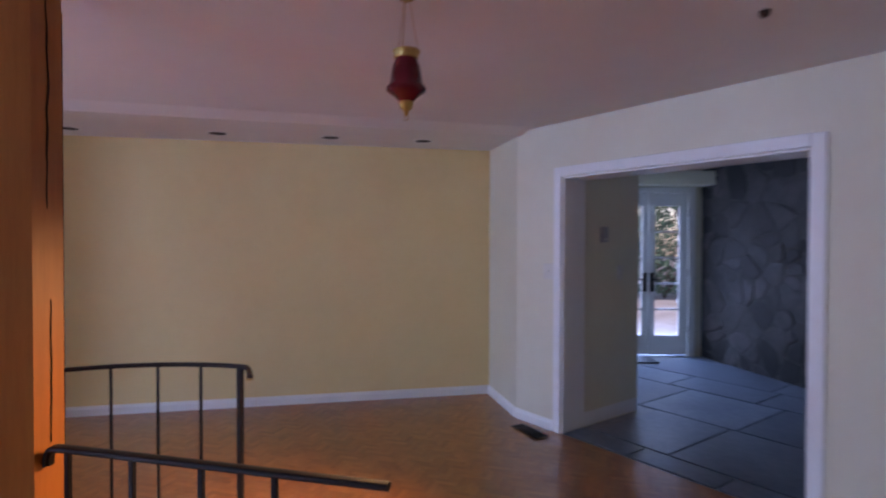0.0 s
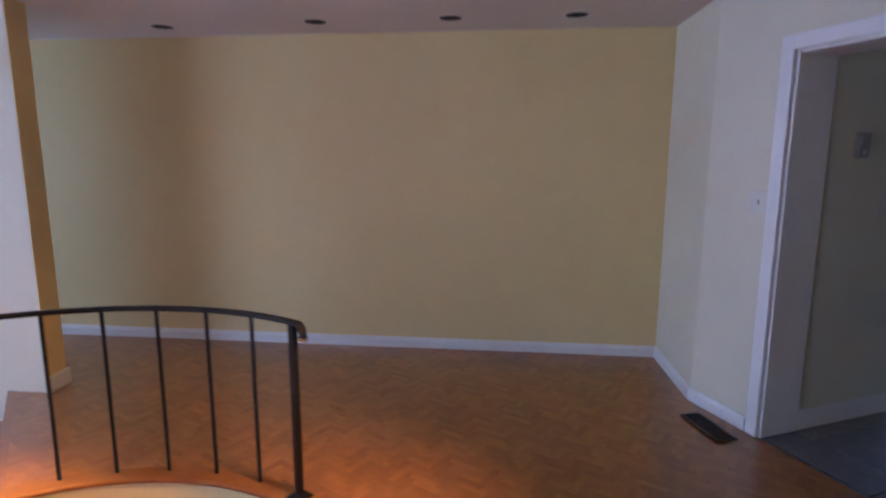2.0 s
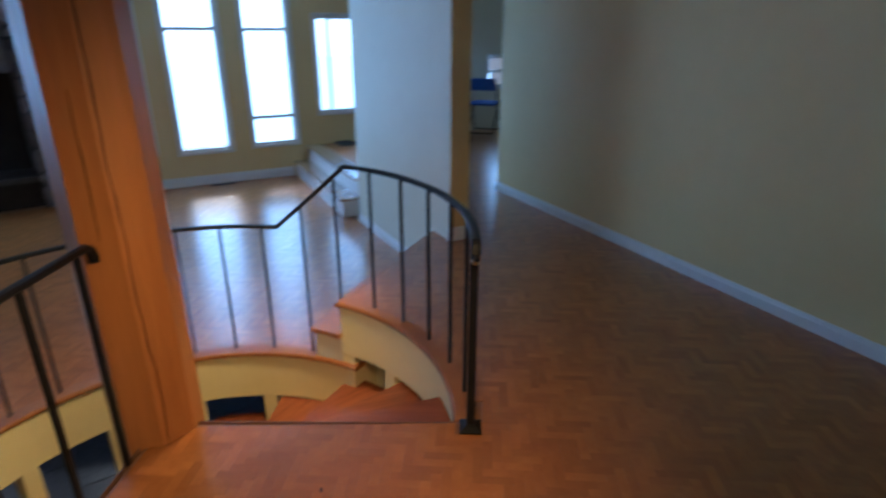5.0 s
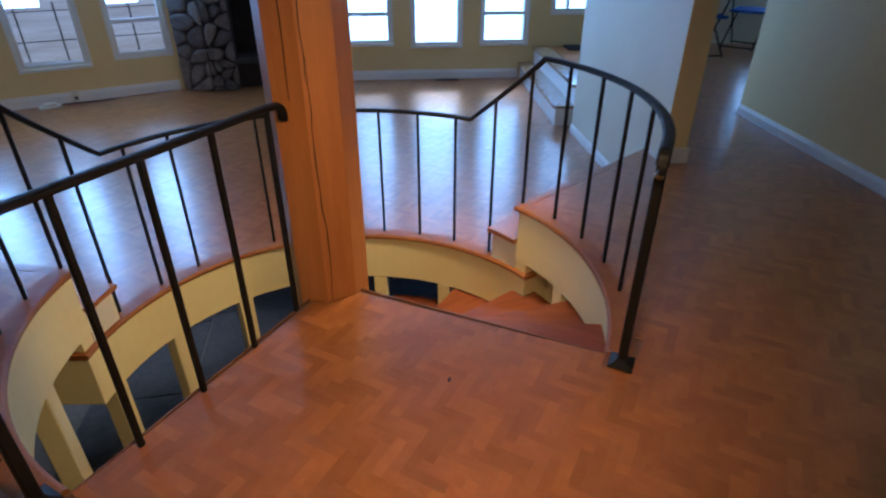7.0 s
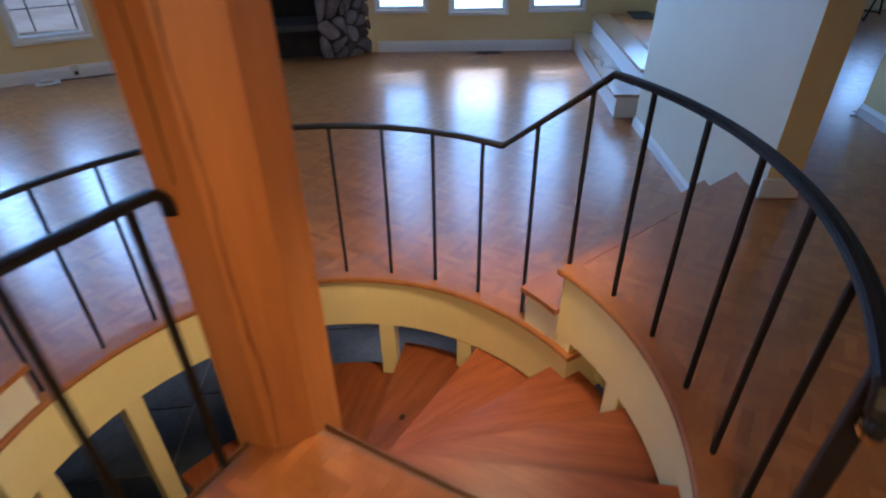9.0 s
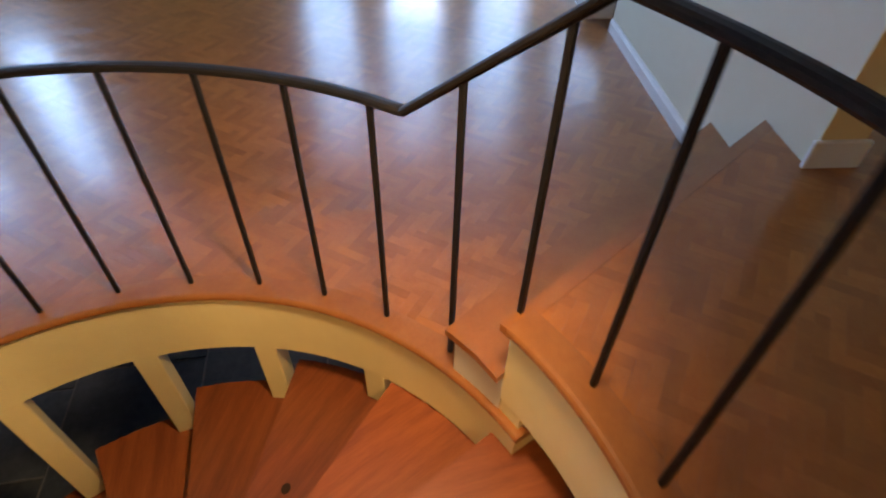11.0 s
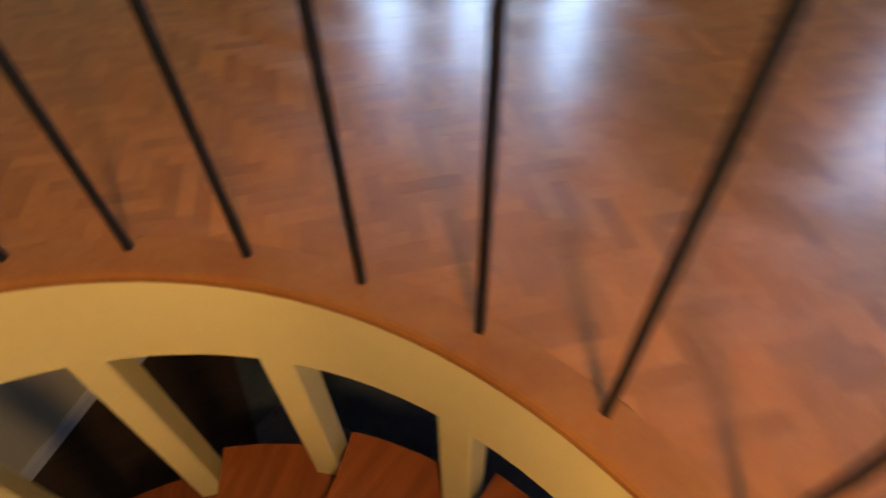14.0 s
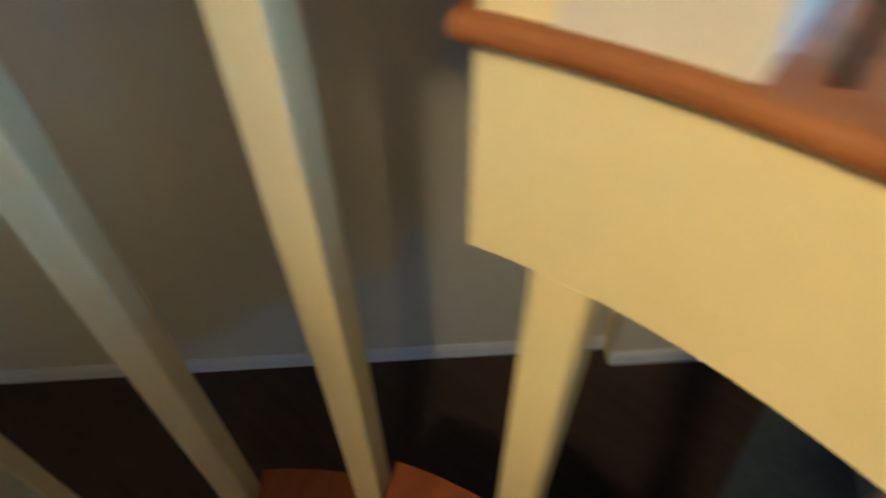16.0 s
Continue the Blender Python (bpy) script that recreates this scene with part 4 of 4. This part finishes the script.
ic = thing("intercom_panel", "small grey metal intercom panel on the wall", "intercom")
iwd = (IW1 - IW0).normalized()
iwn = V((iwd.y, -iwd.x, 0))
pi_ = IW0 + iwd * 0.24 + iwn * 0.012
ic.matrix_world = Matrix.Translation((pi_.x, pi_.y, 1.50)) @ Matrix.Rotation(math.atan2(iwd.y, iwd.x), 4, "Z")
part("plate", boxbm((0.085, 0.022, 0.125), None, 0.004), M_GREY, ic)
part("grille", boxbm((0.06, 0.006, 0.05), Matrix.Translation((0, -0.012, 0.025)), 0.001), M_GREY, ic)
part("button", boxbm((0.02, 0.008, 0.02), Matrix.Translation((0, -0.013, -0.035)), 0.002), M_PLASTIC, ic)


def switch_plate(p, run, z, w=0.075, h=0.118, nm="light_switch", nrm_=None):
    t_ = thing(nm, "ivory plastic light switch plate on the wall", "switch")
    t_.matrix_world = Matrix.Translation((p.x, p.y, z)) @ Matrix.Rotation(math.atan2(run.y, run.x), 4, "Z")
    part("plate", boxbm((w, 0.007, h), None, 0.002), M_PLASTIC, t_)
    part("toggle", boxbm((0.010, 0.016, 0.022), Matrix.Translation((0, -0.008, 0.0)), 0.002), M_PLASTIC, t_)
    return t_


switch_plate(JAMB - OPEN_D * 0.125 - OPEN_N * 0.004, OPEN_D, 1.215, 0.115)
switch_plate(IW0 + iwd * 0.46 + iwn * 0.004, iwd, 1.19)

# things on the living room floor
pb = thing("junction_box", "small white plastic cable box on the floor", "box")
pb.matrix_world = Matrix.Translation((-4.13, -2.83, -DROP + 0.004)) @ Matrix.Rotation(radians(-40), 4, "Z")
part("base", boxbm((0.22, 0.13, 0.02), Matrix.Translation((0, 0, 0.01)), 0.005), M_PLASTIC, pb)
part("cover", boxbm((0.13, 0.085, 0.03), Matrix.Translation((0, 0, 0.035)), 0.007), M_PLASTIC, pb)
pc = thing("power_cable", "black cable lying along the baseboard", "cable")
cp = [LA + LD * s + LN * (0.10 + 0.02 * math.sin(s * 9)) + V((0, 0, -DROP + 0.012)) for s in [0.75 + 0.04 * k for k in range(19)]]
part("cord", tube(cp, 0.007, 6), M_WIRE, pc)
op = thing("wall_outlet", "white outlet with a plug at the baseboard", "outlet")
q = LA + LD * 1.12 + LN * 0.03
op.matrix_world = Matrix.Translation((q.x, q.y, -DROP + 0.075)) @ Matrix.Rotation(math.atan2(LD.y, LD.x), 4, "Z")
part("plate", boxbm((0.075, 0.012, 0.12), None, 0.003), M_PLASTIC, op)
part("plug", boxbm((0.035, 0.05, 0.035), Matrix.Translation((0, 0.03, -0.015)), 0.006), M_WIRE, op)


def folding_chair(x, y, turn, seat_mat, label):
    """A folding chair: two crossed tube frames, a seat and a back."""
    c_ = thing("folding_chair", label, "chair", "chairs of the dining corner")
    c_.matrix_world = pose(x, y, 0.004, 0, 0, turn)
    for s_ in (-0.21, 0.21):
        part("front_leg", tube([V((s_, 0.24, 0.012)), V((s_, -0.02, 0.44)), V((s_, -0.20, 0.80))], 0.011, 8), M_IRON, c_)
        part("back_leg", tube([V((s_ * 0.92, -0.25, 0.012)), V((s_ * 0.92, 0.17, 0.44))], 0.011, 8), M_IRON, c_)
    part("crossbar", tube([V((-0.21, 0.235, 0.03)), V((0.21, 0.235, 0.03))], 0.009, 8), M_IRON, c_)
    part("crossbar", tube([V((-0.19, -0.245, 0.03)), V((0.19, -0.245, 0.03))], 0.009, 8), M_IRON, c_)
    part("seat", boxbm((0.40, 0.38, 0.035), pose(0, 0.0, 0.455, 2, 0, 0), 0.012, 2), seat_mat, c_)
    part("backrest", boxbm((0.42, 0.025, 0.20), pose(0, -0.175, 0.74, 25, 0, 0), 0.010, 2), seat_mat, c_)
    return c_


folding_chair(-7.45, 4.90, 60, M_BLUE, "folding chair with black tube legs and blue padded seat")
folding_chair(-6.75, 4.22, 110, M_BLUE, "folding chair with black tube legs and blue padded seat")

# ---- outside ----
structure(part("ground", prism([(-160, -160), (160, -160), (160, 160), (-160, 160)], LOW - 0.8, LOW - 0.75), M_GROUND), "pale frosty ground round the house", "ground")
structure(part("ground_terrace", prism([(-7.9, -9), (-20, -9), (-20, 9), (-7.9, 9)], -0.9, -0.75), M_GROUND), "pale frosted terrace before the windows", "terrace")
structure(part("ground_second_terrace", prism([(-7.8, -3.2), (-4.3, -6.4), (-6, -20), (-20, -14), (-20, -3)], -0.75, -0.65), M_GROUND), "pale frosted terrace before the windows", "terrace")
structure(part("ground_doorstep", prism([(-1, 7.45), (8, 7.45), (10, 25), (-3, 25)], -0.4, -0.12), M_GROUND), "pale paved yard before the doors", "terrace")
fence = thing("wire_fence", "thin dark wire fence outside the windows", "fence")
fo = LA - LN * 1.3
for k in range(9):
    p_ = fo + LD * (-0.2 + 0.42 * k)
    part("post", tube([V((p_.x, p_.y, -0.65)), V((p_.x, p_.y, 0.55))], 0.010, 6), M_WIRE, fence)
for z in (-0.25, 0.1, 0.45):
    part("wire", tube([fo + LD * -0.3 + V((0, 0, z)), fo + LD * 3.6 + V((0, 0, z))], 0.006, 6), M_WIRE, fence)
pipe = thing("drain_pipe", "pale blue plastic pipe lying outside the window", "pipe")
po = LA - LN * 0.55
part("pipe", tube([po + LD * 0.75 + V((0, 0, -0.10)), po + LD * 1.7 + V((0, 0, -0.06))], 0.055, 14), M_PLASTIC, pipe)


def bush(x, y, z, r, h, seed, label):
    """A leafy shrub: short limbs and a crown of many small leaves."""
    rnd = random.Random(seed)
    b_ = thing("shrub", label, "shrub", "shrubs outside the doors")
    b_.location = (x, y, z)
    bm_ = bmesh.new()
    for k in range(7):
        a_ = rnd.uniform(0, 6.28)
        tip = V((r * 0.6 * math.cos(a_), r * 0.6 * math.sin(a_), h * rnd.uniform(0.55, 0.9)))
        tube([V((0, 0, 0)), tip * 0.5 + V((0, 0, 0.1)), tip], 0.02, 5, bm_)
    part("limbs", bm_, M_BARK, b_)
    vs, fs = [], []
    for k in range(2600):
        a_, u = rnd.uniform(0, 6.28), rnd.uniform(0.05, 1)
        rr = r * (0.45 + 0.55 * rnd.random()) * math.sin(math.pi * min(u, 0.93)) ** 0.5 * (1 + 0.3 * math.sin(3 * a_ + seed))
        c_ = V((rr * math.cos(a_), rr * math.sin(a_), u * h))
        d_ = V((rnd.uniform(-1, 1), rnd.uniform(-1, 1), rnd.uniform(-0.6, 0.8))).normalized()
        s_ = d_.orthogonal().normalized()
        L_ = rnd.uniform(0.08, 0.18)
        i = len(vs)
        vs += [c_, c_ + d_ * L_ * 0.5 + s_ * L_ * 0.28, c_ + d_ * L_, c_ + d_ * L_ * 0.5 - s_ * L_ * 0.28]
        fs.append((i, i + 1, i + 2, i + 3))
    me = bpy.data.meshes.new("crown")
    me.from_pydata(vs, [], fs)
    me.materials.append(M_LEAF)
    cr = new("crown", me)
    cr.parent = b_
    return b_


for i_, (x, y, r, h) in enumerate(((2.6, 15.6, 1.5, 2.6), (4.3, 16.2, 1.6, 3.0), (5.9, 15.4, 1.5, 2.7), (3.4, 18.5, 2.2, 4.4), (5.6, 19.0, 2.3, 4.8), (7.6, 18.2, 2.0, 4.2), (1.4, 18.8, 2.0, 4.2))):
    bush(x, y, -0.12, r, h, 3 + i_, "dense green shrub in the yard")

# ---- pieces of walls and floors ----


def voronoi_cells(w, h, n, seed, gap):
    """Irregular cells that fill a rectangle, drawn in by the joint's half width."""
    rnd = random.Random(seed)
    pts = []
    tries = 0
    while len(pts) < n and tries < n * 60:
        tries += 1
        c_ = (rnd.uniform(0, w), rnd.uniform(0, h))
        dmin = 0.62 * math.sqrt(w * h / n) * rnd.uniform(0.7, 1.25)
        if all((c_[0] - q_[0]) ** 2 + ((c_[1] - q_[1]) * 1.25) ** 2 > dmin * dmin for q_ in pts):
            pts.append(c_)
    cells = []
    for i, p_ in enumerate(pts):
        poly = [(0, 0), (w, 0), (w, h), (0, h)]
        for j, q_ in enumerate(pts):
            if i == j or (p_[0] - q_[0]) ** 2 + (p_[1] - q_[1]) ** 2 > 1.4:
                continue
            nx, ny = q_[0] - p_[0], q_[1] - p_[1]
            L_ = math.hypot(nx, ny)
            nx, ny = nx / L_, ny / L_
            lim = nx * (p_[0] + q_[0]) / 2 + ny * (p_[1] + q_[1]) / 2 - gap
            out = []
            for k in range(len(poly)):
                a_, b_ = poly[k], poly[(k + 1) % len(poly)]
                da, db = nx * a_[0] + ny * a_[1] - lim, nx * b_[0] + ny * b_[1] - lim
                if da <= 0:
                    out.append(a_)
                if (da < 0) != (db < 0) and abs(da - db) > 1e-9:
                    t_ = da / (da - db)
                    out.append((a_[0] + (b_[0] - a_[0]) * t_, a_[1] + (b_[1] - a_[1]) * t_))
            poly = out
            if len(poly) < 3:
                break
        if len(poly) >= 3:
            soft = []
            for k in range(len(poly)):
                a_, b_, c_ = poly[k - 1], poly[k], poly[(k + 1) % len(poly)]
                f_ = rnd.uniform(0.2, 0.34)
                soft.append((b_[0] + (a_[0] - b_[0]) * f_, b_[1] + (a_[1] - b_[1]) * f_))
                soft.append((b_[0] + (c_[0] - b_[0]) * f_, b_[1] + (c_[1] - b_[1]) * f_))
            cells.append(soft)
    return cells, rnd


def stone_face(parent, origin, run, normal, w, h, n, seed, gap=0.008, depth=(0.02, 0.05), mat=None, name="stone"):
    """Fieldstones proud of a wall's core."""
    cells, rnd = voronoi_cells(w, h, n, seed, gap)
    for poly in cells:
        cx = sum(p_[0] for p_ in poly) / len(poly)
        cy = sum(p_[1] for p_ in poly) / len(poly)
        d_ = rnd.uniform(*depth)
        bm_ = bmesh.new()
        rings_ = []
        rad = math.sqrt(max(1e-4, sum(abs(poly[k][0] * poly[(k + 1) % len(poly)][1] - poly[(k + 1) % len(poly)][0] * poly[k][1]) for k in range(len(poly))) * 0.02))
        for sc_, dep in ((1.0, -0.01), (0.99, d_ * 0.45), (0.90, d_ * 0.85), (0.66, d_)):
            row = []
            for k, p_ in enumerate(poly):
                jx = 0.006 * noise.noise(V((p_[0] * 9, p_[1] * 9, seed)))
                dd = dep + (min(0.010, d_ * 0.5) * noise.noise(V((p_[0] * 7, p_[1] * 7, seed + 3.3))) if dep > 0 else 0)
                q_ = origin + run * (cx + (p_[0] - cx) * sc_ + jx) + V((0, 0, cy + (p_[1] - cy) * sc_ + jx)) + normal * dd
                row.append(bm_.verts.new(q_))
            rings_.append(row)
        for a_, b_ in zip(rings_, rings_[1:]):
            for k in range(len(a_)):
                bm_.faces.new((a_[k], a_[(k + 1) % len(a_)], b_[(k + 1) % len(b_)], b_[k]))
        bm_.faces.new(rings_[-1])
        part(name, bm_, mat or M_STONE, parent)


stw = bpy.data.objects["wall_stone_back"]
run = (ST_B - ST_A).normalized()
stone_face(stw, ST_A, run, V((run.y, -run.x, 0)), (ST_B - ST_A).length, CEIL, 130, 11, gap=0.005, depth=(0.004, 0.016))
stone_face(fire, FA + V((0, 0, -DROP)), fd, fn, P, CEIL + DROP, 34, 21, depth=(0.03, 0.07), mat=M_HEARTH)
stone_face(fire, FA + fd * (FLEN - P) + V((0, 0, -DROP)), fd, fn, P, CEIL + DROP, 34, 22, depth=(0.03, 0.07), mat=M_HEARTH)
stone_face(fire, FA + fd * P + V((0, 0, 1.05)), fd, fn, FLEN - 2 * P, CEIL - 1.05, 20, 23, depth=(0.03, 0.07), mat=M_HEARTH)
for q0, q1, sd_ in ((FIRE[0], FA, 31), (FB, FIRE[3], 32)):
    d_ = (q1 - q0).normalized()
    n_ = V((d_.y, -d_.x, 0))
    if n_.dot(V((CX, CY, 0)) - q0) < 0:
        n_ = -n_
    stone_face(fire, q0 + V((0, 0, -DROP)), d_, n_, (q1 - q0).length, CEIL + DROP, 30, sd_, depth=(0.02, 0.05), mat=M_HEARTH)


def inside(p_, poly):
    c_ = False
    for k in range(len(poly)):
        a_, b_ = poly[k], poly[(k + 1) % len(poly)]
        if (a_[1] > p_[1]) != (b_[1] > p_[1]) and p_[0] < (b_[0] - a_[0]) * (p_[1] - a_[1]) / (b_[1] - a_[1]) + a_[0]:
            c_ = not c_
    return c_


def slabs(parent, origin, run, side, w, h, z, seed, poly, cut=1.0):
    """Slate slabs of uneven sizes in courses, with open joints."""
    rnd = random.Random(seed)
    y = 0.0
    while y < h:
        hh = rnd.choice((0.52, 0.70, 0.86)) * cut
        x = -rnd.uniform(0, 0.4)
        while x < w:
            ww = rnd.choice((0.62, 0.85, 1.1, 1.4)) * cut
            c_ = origin + run * (x + ww / 2) + side * (y + hh / 2)
            if inside(c_, poly):
                m_ = Matrix.Translation((c_.x, c_.y, z + rnd.uniform(-0.0015, 0.0015))) @ Matrix.Rotation(math.atan2(run.y, run.x), 4, "Z")
                ob = part("slab", boxbm((ww - 0.014, hh - 0.014, 0.012), None, 0.003), M_SLATE, parent)
                ob.matrix_world = m_
            x += ww
        y += hh


x = 0.0
for ww in (0.58, 0.62, 0.50):
    c_ = JAMB + OPEN_D * (x + ww / 2 - 0.03) + OPEN_N * 0.135
    ob = part("slab", boxbm((ww - 0.012, 0.22, 0.012), None, 0.003), M_SLATE, floor_entry)
    ob.matrix_world = Matrix.Translation((c_.x, c_.y, -0.004)) @ Matrix.Rotation(math.atan2(OPEN_D.y, OPEN_D.x), 4, "Z")
    x += ww
slabs(floor_entry, JAMB + OPEN_D * -0.9 + OPEN_N * 0.26, OPEN_D, OPEN_N, 5.5, 4.8, -0.004, 5, entry_pts)
slabs(floor_low, V((-6.5, -3.3, 0)), V((0.92, 0.39, 0)).normalized(), V((-0.39, 0.92, 0)).normalized(), 7.0, 7.5, LOW + 0.002, 6, [(-6.5, -3.3), (-1.3, -3.3), (-1.3, 4.6), (-6.5, 4.4)], 1.1)

# herringbone staves
SL, SW, SA = 0.140, 0.035, STAVE_TURN
ua, ub = V((math.cos(radians(SA)), math.sin(radians(SA)), 0)), V((-math.sin(radians(SA)), math.cos(radians(SA)), 0))


def stave_mesh(mat):
    bm_ = bmesh.new()
    x, y = SL / 2 - 0.00012, SW / 2 - 0.00012
    lo = [bm_.verts.new((sx * x, sy * y, -0.006)) for sx, sy in ((-1, -1), (1, -1), (1, 1), (-1, 1))]
    hi = [bm_.verts.new((sx * x, sy * y, 0)) for sx, sy in ((-1, -1), (1, -1), (1, 1), (-1, 1))]
    for a_, b_ in ((lo, hi),):
        for k in range(4):
            bm_.faces.new((a_[k], a_[(k + 1) % 4], b_[(k + 1) % 4], b_[k]))
    bm_.faces.new(hi)
    me = bpy.data.meshes.new("stave")
    bm_.to_mesh(me)
    bm_.free()
    me.materials.append(mat)
    return me


STAVE, STAVE_CROSS = stave_mesh(M_STAVE), stave_mesh(M_STAVE_B)
SV = [v.co.copy() for v in STAVE.vertices]
SF = [tuple(p_.vertices) for p_ in STAVE.polygons]


def clipped(quad, cuts):
    """A convex outline cut by half planes (point, inward normal)."""
    poly = quad
    for p_, n_ in cuts:
        out = []
        for k in range(len(poly)):
            a_, b_ = poly[k], poly[(k + 1) % len(poly)]
            da, db = (a_ - p_).dot(n_), (b_ - p_).dot(n_)
            if da >= 0:
                out.append(a_)
            if (da > 0) != (db > 0) and abs(da - db) > 1e-9:
                out.append(a_.lerp(b_, da / (da - db)))
        poly = out
        if len(poly) < 3:
            return []
    return poly


def parquet(parent, poly, z, near, seed):
    """Herringbone staves over a floor, cut along its edges; the 300 nearest to a place are single pieces, the rest one mesh."""
    rnd = random.Random(seed)
    xs, ys = [p_[0] for p_ in poly], [p_[1] for p_ in poly]
    mid = V(((min(xs) + max(xs)) / 2, (min(ys) + max(ys)) / 2, 0))
    span = math.hypot(max(xs) - min(xs), max(ys) - min(ys)) / 2
    nk, nj = int(span / (SW * math.sqrt(2))) + 8, int(span / (SL * math.sqrt(2))) + 3
    pts = [V((p_[0], p_[1], 0)) for p_ in poly]
    if sum(pts[k].x * pts[(k + 1) % len(pts)].y - pts[(k + 1) % len(pts)].x * pts[k].y for k in range(len(pts))) < 0:
        pts.reverse()
    poly2 = [(p_.x, p_.y) for p_ in pts]
    edges = []
    for k in range(len(pts)):
        a_, b_ = pts[k], pts[(k + 1) % len(pts)]
        d_ = (b_ - a_)
        if d_.length > 1e-6:
            edges.append((a_, d_.normalized(), d_.length))
    reach = math.hypot(SL, SW) / 2
    whole, vs, fs, ways = [], [], [], []
    for j in range(-nj, nj + 1):
        for k in range(-nk, nk + 1):
            bx, by = k * SW - j * SL, k * SW + j * SL
            for x, y, turn in ((bx + SL / 2, by + SW / 2, 0), (bx - SW / 2, by + SL / 2, 90)):
                c_ = mid + ua * x + ub * y
                if not (min(xs) - 0.1 < c_.x < max(xs) + 0.1 and min(ys) - 0.1 < c_.y < max(ys) + 0.1):
                    continue
                cuts = []
                for a_, d_, L_ in edges:
                    t_ = min(max((c_ - a_).dot(d_), 0.0), L_)
                    if (a_ + d_ * t_ - c_).length < reach:
                        cuts.append((a_, V((-d_.y, d_.x, 0))))
                if not cuts:
                    if inside((c_.x, c_.y), poly2):
                        whole.append(((c_ - V((near[0], near[1], 0))).length, c_, SA + turn))
                    continue
                e1, e2 = (ua, ub) if turn == 0 else (ub, -ua)
                hx, hy = SL / 2 - 0.00015, SW / 2 - 0.00015
                quad = [c_ + e1 * sx * hx + e2 * sy * hy for sx, sy in ((-1, -1), (1, -1), (1, 1), (-1, 1))]
                quad = clipped(quad, cuts)
                if len(quad) >= 3:
                    o_, n_ = len(vs), len(quad)
                    vs += [V((q_.x, q_.y, z - 0.0001)) for q_ in quad] + [V((q_.x, q_.y, z - 0.005)) for q_ in quad]
                    fs.append(tuple(range(o_, o_ + n_)))
                    ways += [turn // 90] * (n_ + 1)
                    fs += [(o_ + q_, o_ + n_ + q_, o_ + n_ + (q_ + 1) % n_, o_ + (q_ + 1) % n_) for q_ in range(n_)]
    whole.sort(key=lambda s_: s_[0])
    for i, (_, c_, turn) in enumerate(whole):
        tilt = 0.003
        m_ = Matrix.Translation((c_.x, c_.y, z + rnd.uniform(-0.00004, 0.00004))) @ Matrix.Rotation(radians(turn), 4, "Z") @ Matrix.Rotation(rnd.uniform(-tilt, tilt) * 2, 4, "X") @ Matrix.Rotation(rnd.uniform(-tilt, tilt), 4, "Y")
        if i < 300:
            ob = new("stave", STAVE if turn == SA else STAVE_CROSS)
            ob.parent = parent
            ob.matrix_world = m_
        else:
            o_ = len(vs)
            vs += [m_ @ v for v in SV]
            fs += [tuple(o_ + q_ for q_ in f_) for f_ in SF]
            ways += [0 if turn == SA else 1] * len(SF)
    me = bpy.data.meshes.new("staves")
    me.from_pydata(vs, [], fs)
    me.materials.append(M_STAVES)
    me.materials.append(M_STAVES_B)
    me.polygons.foreach_set("material_index", ways)
    ob = new("staves", me)
    ob.parent = parent
    tagged(ob, "", "", "", "stuff")


hall_edge = (arc_pts(RCAP - 0.004, 142.5, 78.5) + [ring(0.05, 33)] + arc_pts(RCAP - 0.004, -13.5, -81.0)
             + [M2A - (M2A - M2B).normalized() * -0.0, M2B, HALL_S, HALL_E, JAMB_R, JAMB, BEND, FAR_A, FAR_B, V((-4.11, 6.0, 0)), V((-8.2, 6.0, 0)), WA + WD * 4.6,
                V((-6.95, 2.44, 0)), V((-4.86, 3.01, 0)), V((-4.92, 2.80, 0)), V((-3.07, 3.37, 0)), L2B])
hall_edge = [p for k, p in enumerate(hall_edge) if (p - V((CX, CY, 0))).length > RCAP - 0.01 or abs((p - ring(0.05, 33)).length) < 0.01]
parquet(floor_hall, hall_edge, 0.0, (-0.1, 2.3), 3)
living_edge = arc_pts(RCAP - 0.004, 151.5, 269.9) + [M1B, LIV_S, LA, FIRE[0], FIRE[1], FIRE[2], FIRE[3], WA, DAIS_A, DAIS_B, PIER_B, V((-3.36, 3.18, 0)), L1B]
parquet(floor_living, living_edge, -DROP, (-2.1, 1.2), 4)

# small blemishes on the floor and a tread
bm = bmesh.new()
lathe([(0.0, 0.0006), (0.010, 0.0008), (0.013, 0.0)], Matrix.Translation((-0.47, 2.447, 0.0004)) @ Matrix.Diagonal((1.0, 0.45, 1.0, 1.0)), 10, bm)
part("nick", bm, M_CRACK, floor_hall, "small dark nick in the parquet")
bm = bmesh.new()
lathe([(0.0, 0.0006), (0.012, 0.0010), (0.020, 0.0)], Matrix.Translation((-1.69, 1.87, -0.91 + 0.0002)) @ Matrix.Diagonal((1.0, 0.8, 1.0, 1.0)), 14, bm)
part("knot", bm, M_CRACK, stair, "dark knot in a tread")
